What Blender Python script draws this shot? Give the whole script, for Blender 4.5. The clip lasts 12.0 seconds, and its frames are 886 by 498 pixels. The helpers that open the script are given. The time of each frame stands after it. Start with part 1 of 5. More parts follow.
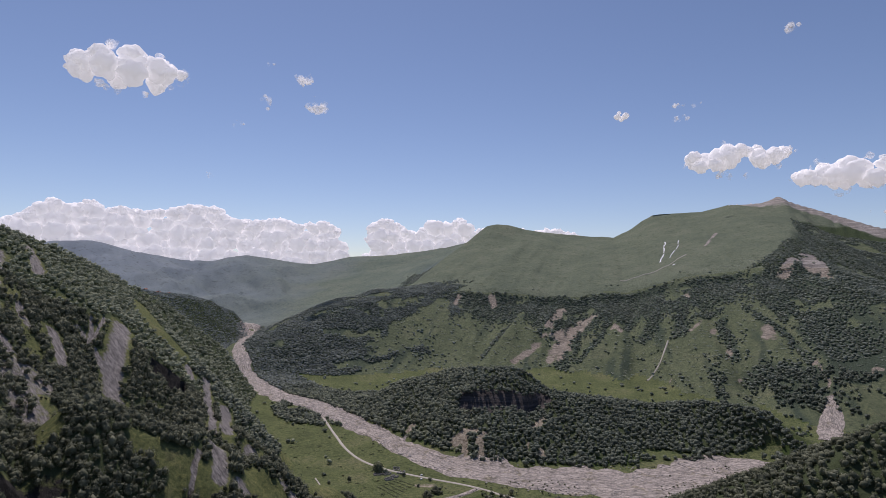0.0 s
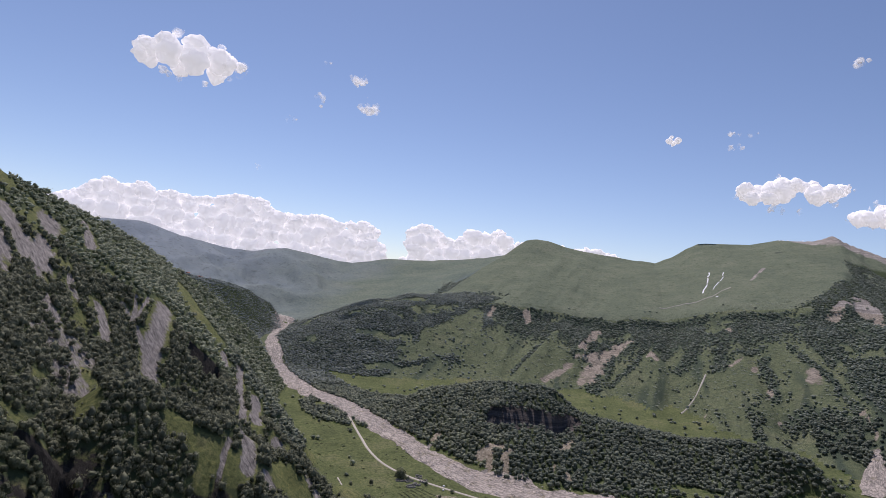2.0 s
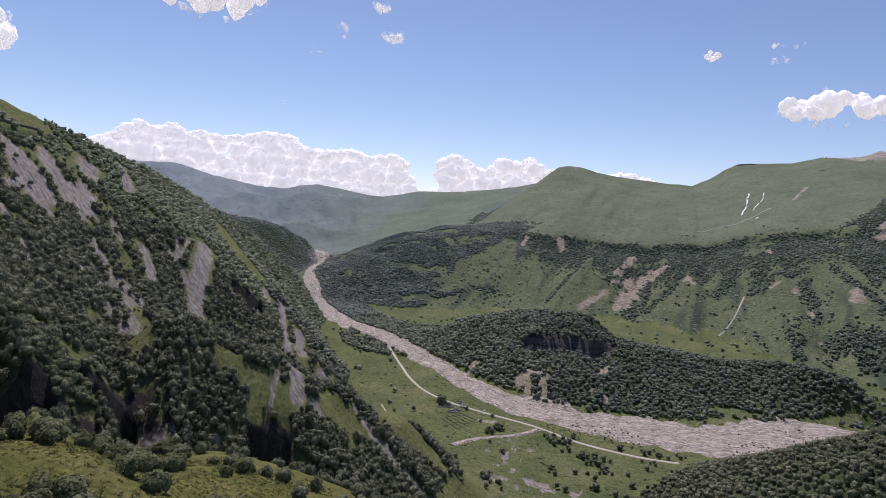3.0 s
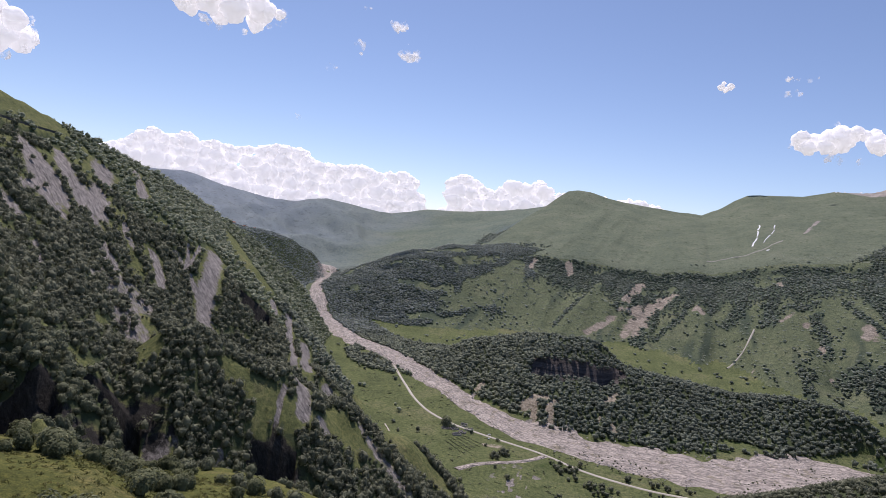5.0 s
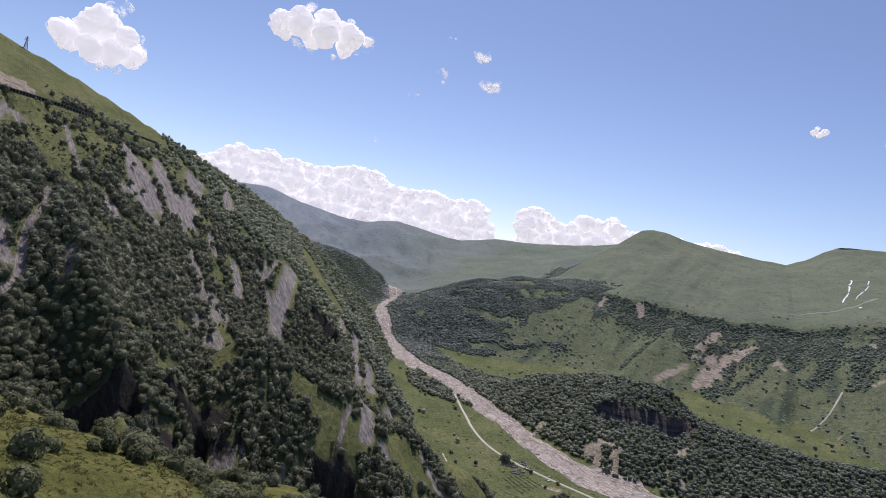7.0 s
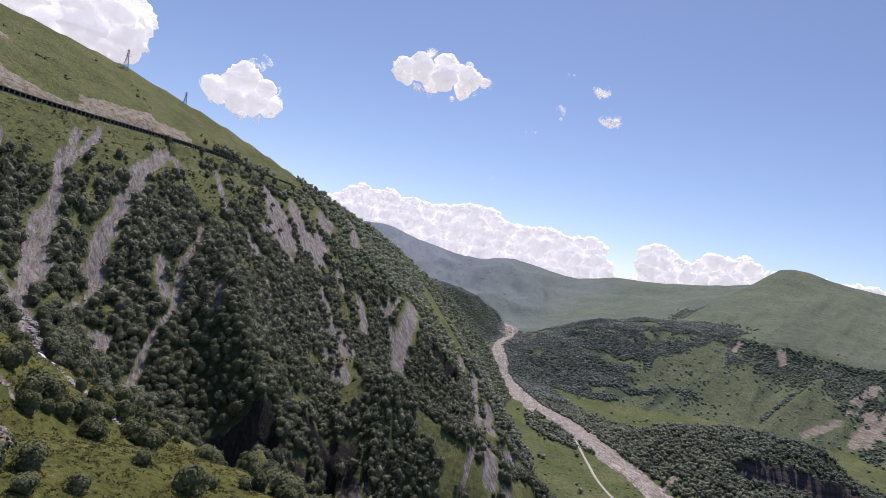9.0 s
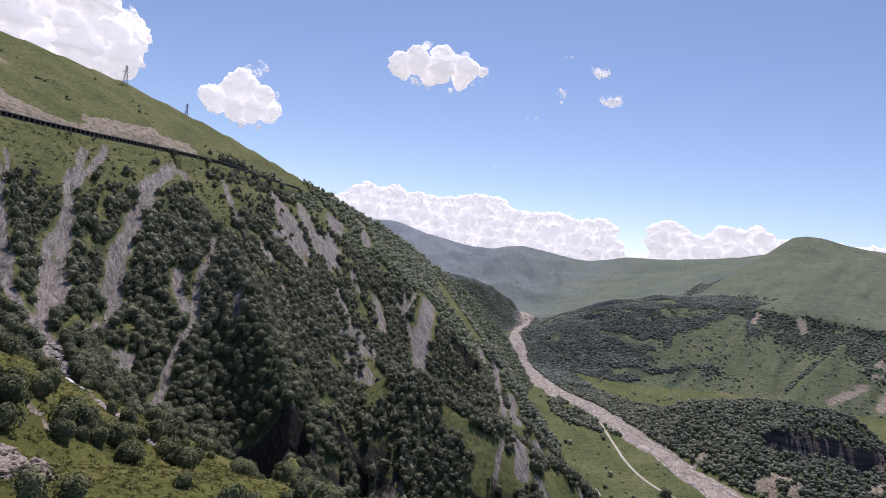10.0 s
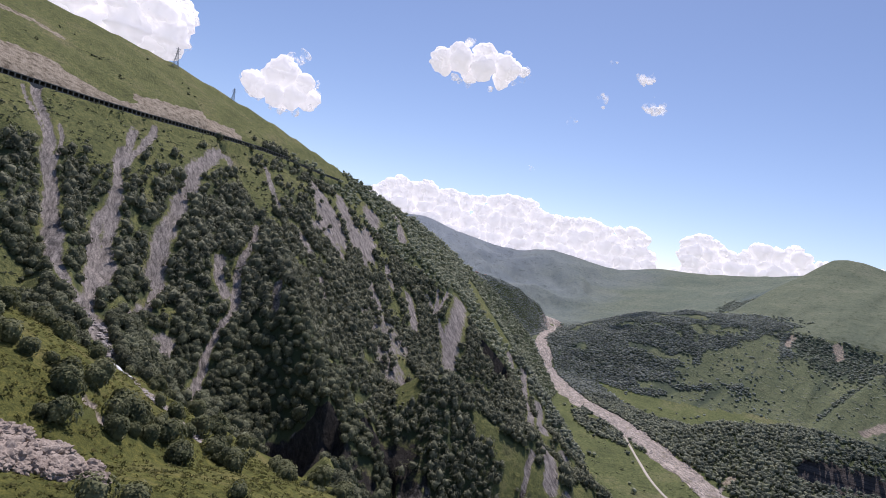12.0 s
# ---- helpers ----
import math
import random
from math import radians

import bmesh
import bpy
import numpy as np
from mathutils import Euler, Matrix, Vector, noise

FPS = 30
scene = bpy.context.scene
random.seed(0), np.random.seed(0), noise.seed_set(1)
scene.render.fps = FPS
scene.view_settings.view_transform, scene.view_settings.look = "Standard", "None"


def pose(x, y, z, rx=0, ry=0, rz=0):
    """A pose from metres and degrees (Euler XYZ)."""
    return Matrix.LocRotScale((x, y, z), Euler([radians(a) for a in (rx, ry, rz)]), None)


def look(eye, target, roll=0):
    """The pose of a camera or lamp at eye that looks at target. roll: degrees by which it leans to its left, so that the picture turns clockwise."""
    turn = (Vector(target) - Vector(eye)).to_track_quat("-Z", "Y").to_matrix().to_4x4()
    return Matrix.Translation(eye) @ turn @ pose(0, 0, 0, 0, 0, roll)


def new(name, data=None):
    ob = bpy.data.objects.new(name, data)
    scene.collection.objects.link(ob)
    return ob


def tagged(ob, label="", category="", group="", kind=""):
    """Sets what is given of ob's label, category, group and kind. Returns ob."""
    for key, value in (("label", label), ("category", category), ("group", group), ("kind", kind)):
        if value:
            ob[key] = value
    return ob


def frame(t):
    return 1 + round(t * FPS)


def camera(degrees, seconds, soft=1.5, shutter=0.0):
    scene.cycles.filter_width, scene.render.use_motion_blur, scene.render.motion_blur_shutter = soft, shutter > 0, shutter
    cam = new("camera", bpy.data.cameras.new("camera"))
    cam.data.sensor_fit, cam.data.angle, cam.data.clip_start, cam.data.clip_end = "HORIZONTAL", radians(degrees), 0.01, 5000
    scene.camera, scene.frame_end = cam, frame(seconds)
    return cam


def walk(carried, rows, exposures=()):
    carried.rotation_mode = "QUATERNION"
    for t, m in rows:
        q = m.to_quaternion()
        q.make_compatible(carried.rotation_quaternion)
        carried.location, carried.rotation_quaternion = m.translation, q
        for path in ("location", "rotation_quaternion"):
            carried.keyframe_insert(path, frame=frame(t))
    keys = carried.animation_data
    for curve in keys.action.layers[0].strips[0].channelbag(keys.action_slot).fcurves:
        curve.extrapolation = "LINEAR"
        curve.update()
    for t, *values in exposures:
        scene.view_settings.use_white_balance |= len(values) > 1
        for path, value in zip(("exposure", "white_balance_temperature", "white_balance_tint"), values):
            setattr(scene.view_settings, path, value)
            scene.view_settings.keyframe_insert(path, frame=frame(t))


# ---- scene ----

# ---- camera: seconds, eye, heading (degrees right of +y), pitch, roll ----
cam = camera(72.0, 12.0, soft=0.5)
FLIGHT = [
    (0.0, 0.0, 0.0, 0.00, -0.13, 2.39, 0.35),
    (0.5, -2.9, 2.2, 0.25, -3.62, 2.52, 0.34),
    (1.0, -5.7, 4.5, 0.38, -4.69, -1.72, 0.26),
    (1.5, -8.5, 6.7, 0.41, -3.04, -1.13, 4.25),
    (2.0, -11.3, 8.9, 0.34, -3.56, 3.02, 5.59),
    (2.5, -14.0, 11.0, 0.20, -5.38, 2.09, 7.59),
    (3.0, -16.8, 13.2, 0.00, -5.94, -3.65, 3.63),
    (3.2, -17.9, 14.0, -0.10, -6.40, -3.63, 3.28),
    (4.8, -26.9, 20.4, -1.05, -6.48, -2.67, 5.98),
    (5.0, -28.0, 21.2, -1.17, -6.58, -1.92, 5.98),
    (5.5, -31.0, 23.1, -1.49, -9.03, -1.43, 7.25),
    (6.0, -34.0, 24.9, -1.79, -11.65, -1.03, 9.70),
    (6.5, -37.1, 26.6, -2.06, -13.07, 1.36, 12.40),
    (7.0, -40.2, 28.3, -2.28, -13.03, -0.15, 10.06),
    (7.5, -43.5, 29.8, -2.44, -15.87, 3.27, 12.59),
    (7.7, -44.9, 30.35, -2.46, -17.14, 2.95, 13.25),
    (9.3, -56.5, 34.5, -2.30, -24.92, 1.35, 9.87),
    (9.5, -58.0, 35.0, -2.24, -25.07, 1.35, 9.30),
    (10.0, -62.0, 36.0, -1.91, -24.82, 0.54, 6.46),
    (10.5, -66.2, 36.8, -1.44, -27.11, 1.71, 10.36),
    (11.0, -70.6, 37.6, -0.81, -29.19, 0.02, 7.46),
    (11.5, -75.2, 38.2, -0.02, -29.64, 2.45, 10.53),
    (12.0, -80.0, 38.6, 0.95, -27.24, -0.12, 10.35),
]


def aimed(x, y, z, heading, pitch, roll):
    h, p = radians(heading), radians(pitch)
    way = Vector((math.sin(h) * math.cos(p), math.cos(h) * math.cos(p), math.sin(p)))
    eye = Vector((x, y, z))
    return look(eye, eye + way * 100.0, roll)


walk(cam, [(row[0], aimed(*row[1:])) for row in FLIGHT], [(0.0, -0.15, 6500, 23), (0.5, -0.13, 6500, 23), (1.5, 0.18, 6500, 23), (2.0, 0.1, 6500, 23), (2.5, 0.0, 6500, 23), (3.0, 0.2, 6500, 23), (5.5, 0.29, 6500, 23), (7.0, 0.29, 6500, 23), (7.5, 0.24, 6500, 23), (9.5, 0.32, 6500, 23), (12.0, 0.36, 6500, 23)])

# ---- sky and sun: high noon sun ahead of the camera ----
SUN_HEADING, SUN_HEIGHT = -18.0, 60.0
world = bpy.data.worlds.new("sky")
scene.world = world
world.use_nodes = True
wn, wl = world.node_tree.nodes, world.node_tree.links
wn.clear()
sky = wn.new("ShaderNodeTexSky")
sky.sky_type = "NISHITA"
sky.sun_disc = False
sky.sun_elevation = radians(SUN_HEIGHT)
sky.sun_rotation = radians(SUN_HEADING)
sky.altitude = 2000.0
sky.air_density, sky.dust_density, sky.ozone_density = 1.0, 1.0, 2.0
back = wn.new("ShaderNodeBackground")
back.inputs["Strength"].default_value = 0.1
out = wn.new("ShaderNodeOutputWorld")
wl.new(sky.outputs[0], back.inputs[0])
wl.new(back.outputs[0], out.inputs[0])

sun_data = bpy.data.lights.new("sun", "SUN")
sun_data.energy, sun_data.angle, sun_data.color = 3.6, radians(0.55), (1.0, 0.96, 0.9)
sun = new("sun", sun_data)
hs, es = radians(SUN_HEADING), radians(SUN_HEIGHT)
sun_way = Vector((math.sin(hs) * math.cos(es), math.cos(hs) * math.cos(es), math.sin(es)))
sun.matrix_world = look(sun_way * 1000.0, (0, 0, 0))


# ---- materials ----
def material(name, rough_value=0.9):
    m = bpy.data.materials.new(name)
    m.use_nodes = True
    n = m.node_tree.nodes
    shader = n["Principled BSDF"]
    shader.inputs["Roughness"].default_value = rough_value
    shader.inputs["Specular IOR Level"].default_value = 0.2
    return m, n, m.node_tree.links, shader


def noise_node(n, links, size, detail=5.0, roughness=0.6, vector=None, distortion=0.0):
    t = n.new("ShaderNodeTexNoise")
    t.inputs["Scale"].default_value = 1.0 / size
    t.inputs["Detail"].default_value = detail
    t.inputs["Roughness"].default_value = roughness
    t.inputs["Distortion"].default_value = distortion
    links.new(vector if vector is not None else position(n), t.inputs["Vector"])
    return t.outputs["Fac"]


def position(n):
    for node in n:
        if node.bl_idname == "ShaderNodeNewGeometry":
            return node.outputs["Position"]
    return n.new("ShaderNodeNewGeometry").outputs["Position"]


def ramp(n, links, value, stops):
    r = n.new("ShaderNodeValToRGB")
    e = r.color_ramp.elements
    while len(e) < len(stops):
        e.new(0.5)
    for k, (at, colour) in enumerate(stops):
        e[k].position = at
        e[k].color = (*colour, 1) if len(colour) == 3 else colour
    links.new(value, r.inputs[0])
    return r.outputs[0]


def mixed(n, links, fac, a, b, mode="MIX"):
    m = n.new("ShaderNodeMix")
    m.data_type, m.blend_type = "RGBA", mode
    for sock, v in ((m.inputs["Factor"], fac), (m.inputs["A"], a), (m.inputs["B"], b)):
        if isinstance(v, (int, float)):
            sock.default_value = v
        elif isinstance(v, tuple):
            sock.default_value = (*v, 1)
        else:
            links.new(v, sock)
    return m.outputs["Result"]


def calc(n, links, kind, a, b=0.0, clamp=False):
    m = n.new("ShaderNodeMath")
    m.operation, m.use_clamp = kind, clamp
    for k, v in enumerate((a, b)):
        if isinstance(v, (int, float)):
            m.inputs[k].default_value = v
        else:
            links.new(v, m.inputs[k])
    return m.outputs[0]


def masked(n, links, name, size=9.0, sharp=3.0):
    """A mask stored on the mesh, its edge broken up by noise."""
    a = n.new("ShaderNodeAttribute")
    a.attribute_name = name
    k = calc(n, links, "ADD", a.outputs["Fac"], calc(n, links, "MULTIPLY", calc(n, links, "SUBTRACT", noise_node(n, links, size, 6.0, 0.65), 0.5), 1.1))
    return calc(n, links, "MULTIPLY", calc(n, links, "SUBTRACT", k, 0.36), sharp, True)


def bumped(n, links, shader, height, distance, strength=0.8):
    b = n.new("ShaderNodeBump")
    b.inputs["Distance"].default_value, b.inputs["Strength"].default_value = distance, strength
    links.new(height, b.inputs["Height"])
    links.new(b.outputs[0], shader.inputs["Normal"])


def land_material(name, dull, fresh, dry, rock_dark, rock_pale, wood, fine=1.0, patch=60.0, crisp=1.0, layered=False, beyond=None):
    """Mountain grass with dry and lush patches, low scrub, and bare rock and scree where the masks say."""
    m, n, links, shader = material(name, 0.95)
    shader.inputs["Specular IOR Level"].default_value = 0.06
    broad = noise_node(n, links, patch, 6.0, 0.62)
    small = noise_node(n, links, 5.0 * fine, 6.0, 0.7)
    tiny = noise_node(n, links, 1.1 * fine, 4.0, 0.7)
    grass = ramp(n, links, broad, [(0.3, dull), (0.52, fresh), (0.72, dry)])
    grass = mixed(n, links, 0.85 * crisp, grass, ramp(n, links, small, [(0.3, (0.36, 0.43, 0.34)), (0.47, (0.95, 0.97, 0.9)), (0.68, (1.65, 1.5, 1.25))]), "MULTIPLY")
    grass = mixed(n, links, 0.7 * crisp, grass, ramp(n, links, tiny, [(0.32, (0.42, 0.48, 0.38)), (0.5, (1, 1, 1)), (0.68, (1.6, 1.48, 1.25))]), "MULTIPLY")
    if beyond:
        # haze is put into the grass: bluer up the valley, west of the second of the two lines
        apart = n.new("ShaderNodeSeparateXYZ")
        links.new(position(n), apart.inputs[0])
        east_line, west_line, haze_colour = beyond
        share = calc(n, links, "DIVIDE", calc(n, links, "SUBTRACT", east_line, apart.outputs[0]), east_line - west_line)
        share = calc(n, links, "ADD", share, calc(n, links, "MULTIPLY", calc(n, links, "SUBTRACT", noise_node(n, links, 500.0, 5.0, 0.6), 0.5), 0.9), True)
        grass = mixed(n, links, share, grass, mixed(n, links, 0.5, grass, haze_colour))
        grass = mixed(n, links, calc(n, links, "MULTIPLY", share, 0.6), grass, haze_colour)
    scrub = calc(n, links, "MULTIPLY", calc(n, links, "SUBTRACT", noise_node(n, links, 14.0 * fine, 7.0, 0.72), 0.54), 9.0, True)
    grass = mixed(n, links, calc(n, links, "MULTIPLY", scrub, 0.6), grass, wood)
    grass = mixed(n, links, masked(n, links, "wood", 8.0), grass, mixed(n, links, tiny, wood, tuple(1.7 * c for c in wood)))
    # scree and bedrock: streaks of pale rubble down the fall of the slope
    stretch = n.new("ShaderNodeMapping")
    stretch.vector_type = "TEXTURE"
    stretch.inputs["Rotation"].default_value = (0, 0, radians(-30))
    stretch.inputs["Scale"].default_value = (20.0, 20.0, 0.9) if layered else (3.4, 1.0, 3.4)
    links.new(position(n), stretch.inputs["Vector"])
    streak = noise_node(n, links, 3.2 * fine, 8.0, 0.8, stretch.outputs[0], 0.6)
    rock = ramp(n, links, streak, [(0.36, rock_dark), (0.5, tuple(0.72 * c for c in rock_pale)), (0.58, rock_pale), (0.72, tuple(1.3 * c for c in rock_pale))])
    rill = n.new("ShaderNodeMapping")
    rill.vector_type = "TEXTURE"
    rill.inputs["Rotation"].default_value = (0, 0, radians(-30))
    rill.inputs["Scale"].default_value = (20.0, 20.0, 1.0) if layered else (5.0, 1.0, 5.0)
    links.new(position(n), rill.inputs["Vector"])
    rills = noise_node(n, links, 5.0 * fine, 5.0, 0.65, rill.outputs[0], 0.4)
    rock = mixed(n, links, 0.6, rock, ramp(n, links, rills, [(0.34, (0.35, 0.35, 0.36)), (0.5, (0.95, 0.95, 0.95)), (0.7, (1.3, 1.28, 1.25))]), "MULTIPLY")
    # darker slate with the shade of the cliff faces put into the colour
    shaded_slate = ramp(n, links, streak, [(0.36, (0.022, 0.021, 0.02)), (0.55, (0.05, 0.047, 0.043)), (0.72, (0.11, 0.1, 0.09))])
    rock = mixed(n, links, masked(n, links, "slate_shade", 6.0, 4.0), rock, shaded_slate)
    rock = mixed(n, links, 0.7, rock, ramp(n, links, tiny, [(0.34, (0.5, 0.5, 0.5)), (0.5, (1, 1, 1)), (0.66, (1.4, 1.38, 1.34))]), "MULTIPLY")
    colour = mixed(n, links, masked(n, links, "bare", 7.0 * fine, 4.0), grass, rock)
    earth = ramp(n, links, noise_node(n, links, 6.0, 7.0, 0.75), [(0.36, (0.12, 0.1, 0.072)), (0.5, (0.3, 0.26, 0.2)), (0.64, (0.44, 0.39, 0.315))])
    colour = mixed(n, links, masked(n, links, "cut", 6.0, 5.0), colour, earth)
    links.new(colour, shader.inputs["Base Color"])
    relief = calc(n, links, "ADD", small, calc(n, links, "MULTIPLY", streak, 0.8))
    bumped(n, links, shader, calc(n, links, "ADD", relief, calc(n, links, "MULTIPLY", tiny, 0.4)), 3.0 * fine, 0.8)
    return m


SLATE, SCREE = (0.1, 0.094, 0.09), (0.365, 0.338, 0.315)
WOOD_FLOOR = (0.054, 0.068, 0.034)
LAND = {
    "floor": land_material("valley_meadow", (0.082, 0.1, 0.052), (0.116, 0.138, 0.068), (0.17, 0.17, 0.104), SLATE, SCREE, (0.04, 0.06, 0.02), 1.0, 110.0),
    "west": land_material("west_slope", (0.1, 0.116, 0.054), (0.14, 0.156, 0.072), (0.185, 0.18, 0.102), SLATE, SCREE, WOOD_FLOOR, 0.8, 45.0),
    "spur": land_material("near_slope", (0.082, 0.09, 0.032), (0.118, 0.126, 0.045), (0.165, 0.152, 0.072), (0.13, 0.11, 0.1), (0.42, 0.37, 0.32), (0.07, 0.08, 0.028), 0.45, 22.0),
    "up": land_material("up_valley_slope", (0.07, 0.092, 0.042), (0.092, 0.12, 0.05), (0.125, 0.145, 0.068), SLATE, SCREE, WOOD_FLOOR, 1.6, 120.0),
    # the mound's rock is darkened: the overhung cliff's shade is in its colour
    "mound": land_material("mound_slope", (0.06, 0.08, 0.036), (0.08, 0.105, 0.044), (0.11, 0.13, 0.06), (0.06, 0.056, 0.058), (0.13, 0.118, 0.115), WOOD_FLOOR, 1.3, 90.0, 1.0, True),
    # haze is put into these two pastures as paler, bluer greens
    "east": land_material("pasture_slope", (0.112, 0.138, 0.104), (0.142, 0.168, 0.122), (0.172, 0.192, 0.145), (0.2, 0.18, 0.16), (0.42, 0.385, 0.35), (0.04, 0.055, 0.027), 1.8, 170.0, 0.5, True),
    "lower": land_material("scrub_pasture", (0.098, 0.12, 0.078), (0.13, 0.154, 0.096), (0.168, 0.18, 0.122), (0.19, 0.165, 0.13), (0.4, 0.35, 0.29), (0.05, 0.066, 0.046), 1.6, 90.0, 0.75),
    # far pasture with haze put into its colours, bluer towards the west
    "valley": land_material("hazed_valley_pasture", (0.124, 0.16, 0.136), (0.154, 0.188, 0.152), (0.186, 0.212, 0.174), (0.2, 0.18, 0.16), (0.36, 0.34, 0.32), (0.095, 0.122, 0.112), 2.4, 200.0, 0.5, False, (-500.0, -2000.0, (0.23, 0.27, 0.325))),
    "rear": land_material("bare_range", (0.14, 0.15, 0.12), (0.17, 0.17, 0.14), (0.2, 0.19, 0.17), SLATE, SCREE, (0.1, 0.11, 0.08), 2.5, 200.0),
}


def leaf_material(name, dark, mid, light, size, thin_share=0.24):
    m, n, links, shader = material(name, 0.75)
    geo = n.new("ShaderNodeNewGeometry")
    info = n.new("ShaderNodeObjectInfo")
    broad = noise_node(n, links, size, 3.0, 0.55)
    k = calc(n, links, "ADD", broad, calc(n, links, "MULTIPLY", calc(n, links, "SUBTRACT", geo.outputs["Random Per Island"], 0.5), 0.3))
    k = calc(n, links, "ADD", k, calc(n, links, "MULTIPLY", calc(n, links, "SUBTRACT", info.outputs["Random"], 0.5), 0.22))
    colour = ramp(n, links, k, [(0.25, dark), (0.52, mid), (0.82, light)])
    links.new(colour, shader.inputs["Base Color"])
    thin = n.new("ShaderNodeBsdfTranslucent")
    links.new(colour, thin.inputs["Color"])
    mix = n.new("ShaderNodeMixShader")
    mix.inputs[0].default_value = thin_share
    links.new(shader.outputs[0], mix.inputs[1])
    links.new(thin.outputs[0], mix.inputs[2])
    links.new(mix.outputs[0], n["Material Output"].inputs["Surface"])
    return m


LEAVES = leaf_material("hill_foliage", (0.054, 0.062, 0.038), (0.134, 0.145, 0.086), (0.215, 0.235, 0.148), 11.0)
SLOPE_LEAVES = leaf_material("slope_foliage", (0.062, 0.07, 0.048), (0.158, 0.17, 0.112), (0.265, 0.275, 0.185), 13.0, 0.3)
SHRUB_LEAVES = leaf_material("shrub_foliage", (0.055, 0.066, 0.034), (0.13, 0.144, 0.07), (0.22, 0.23, 0.125), 6.0)
TURF = leaf_material("tall_grass", (0.1, 0.105, 0.036), (0.165, 0.162, 0.058), (0.25, 0.225, 0.1), 5.0, 0.5)
# woods farther off: haze is put into the leaf colours, paler and bluer
HAZED_MOUND_LEAVES = leaf_material("hazed_mound_foliage", (0.118, 0.136, 0.104), (0.21, 0.238, 0.18), (0.3, 0.33, 0.25), 26.0, 0.34)
HAZED_FAR_LEAVES = leaf_material("hazed_far_foliage", (0.24, 0.27, 0.225), (0.35, 0.385, 0.32), (0.45, 0.485, 0.4), 40.0, 0.56)
HAZED_UP_VALLEY_LEAVES = leaf_material("hazed_up_valley_foliage", (0.3, 0.34, 0.33), (0.42, 0.46, 0.44), (0.52, 0.56, 0.53), 40.0, 0.56)
HAZED_RIDGE_LEAVES = leaf_material("hazed_ridge_foliage", (0.165, 0.182, 0.128), (0.3, 0.325, 0.226), (0.41, 0.435, 0.31), 26.0, 0.38)


def grainy(name, dark, pale, size, rough_value=0.9, depth=0.3, metal=0.0):
    m, n, links, shader = material(name, rough_value)
    a, b = noise_node(n, links, size, 6.0, 0.65), noise_node(n, links, size * 9, 4.0, 0.6)
    k = calc(n, links, "ADD", calc(n, links, "MULTIPLY", a, 0.6), calc(n, links, "MULTIPLY", b, 0.4))
    links.new(ramp(n, links, k, [(0.32, dark), (0.66, pale)]), shader.inputs["Base Color"])
    shader.inputs["Metallic"].default_value = metal
    bumped(n, links, shader, a, depth)
    return m


CONCRETE = grainy("weathered_concrete", (0.13, 0.125, 0.12), (0.27, 0.26, 0.24), 1.2)
DARK_CONCRETE = grainy("dark_concrete", (0.05, 0.05, 0.05), (0.12, 0.115, 0.11), 1.4)
ASPHALT = grainy("asphalt", (0.04, 0.04, 0.042), (0.065, 0.064, 0.062), 0.8)
DIRT = grainy("pale_dirt", (0.34, 0.31, 0.26), (0.5, 0.47, 0.41), 3.0)
ROCK = grainy("grey_beige_rock", (0.15, 0.118, 0.098), (0.46, 0.395, 0.34), 0.9, 0.95, 0.6)
BOULDER = grainy("stream_stone", (0.22, 0.2, 0.19), (0.46, 0.43, 0.41), 0.7)
BARK = grainy("bark", (0.05, 0.04, 0.03), (0.12, 0.1, 0.08), 0.3)
STEEL = grainy("galvanised_steel", (0.22, 0.23, 0.25), (0.34, 0.35, 0.37), 0.6, 0.55, 0.02, 0.6)
SNOW = grainy("old_snow", (0.72, 0.73, 0.75), (0.88, 0.88, 0.9), 4.0, 0.7)
FOAM = grainy("white_water", (0.55, 0.6, 0.62), (0.9, 0.92, 0.93), 0.8, 0.35)
PLASTER = grainy("pale_plaster", (0.5, 0.47, 0.42), (0.68, 0.65, 0.6), 2.0)
SHEET_ROOF = grainy("rusty_sheet_roof", (0.22, 0.1, 0.07), (0.38, 0.2, 0.14), 2.0)


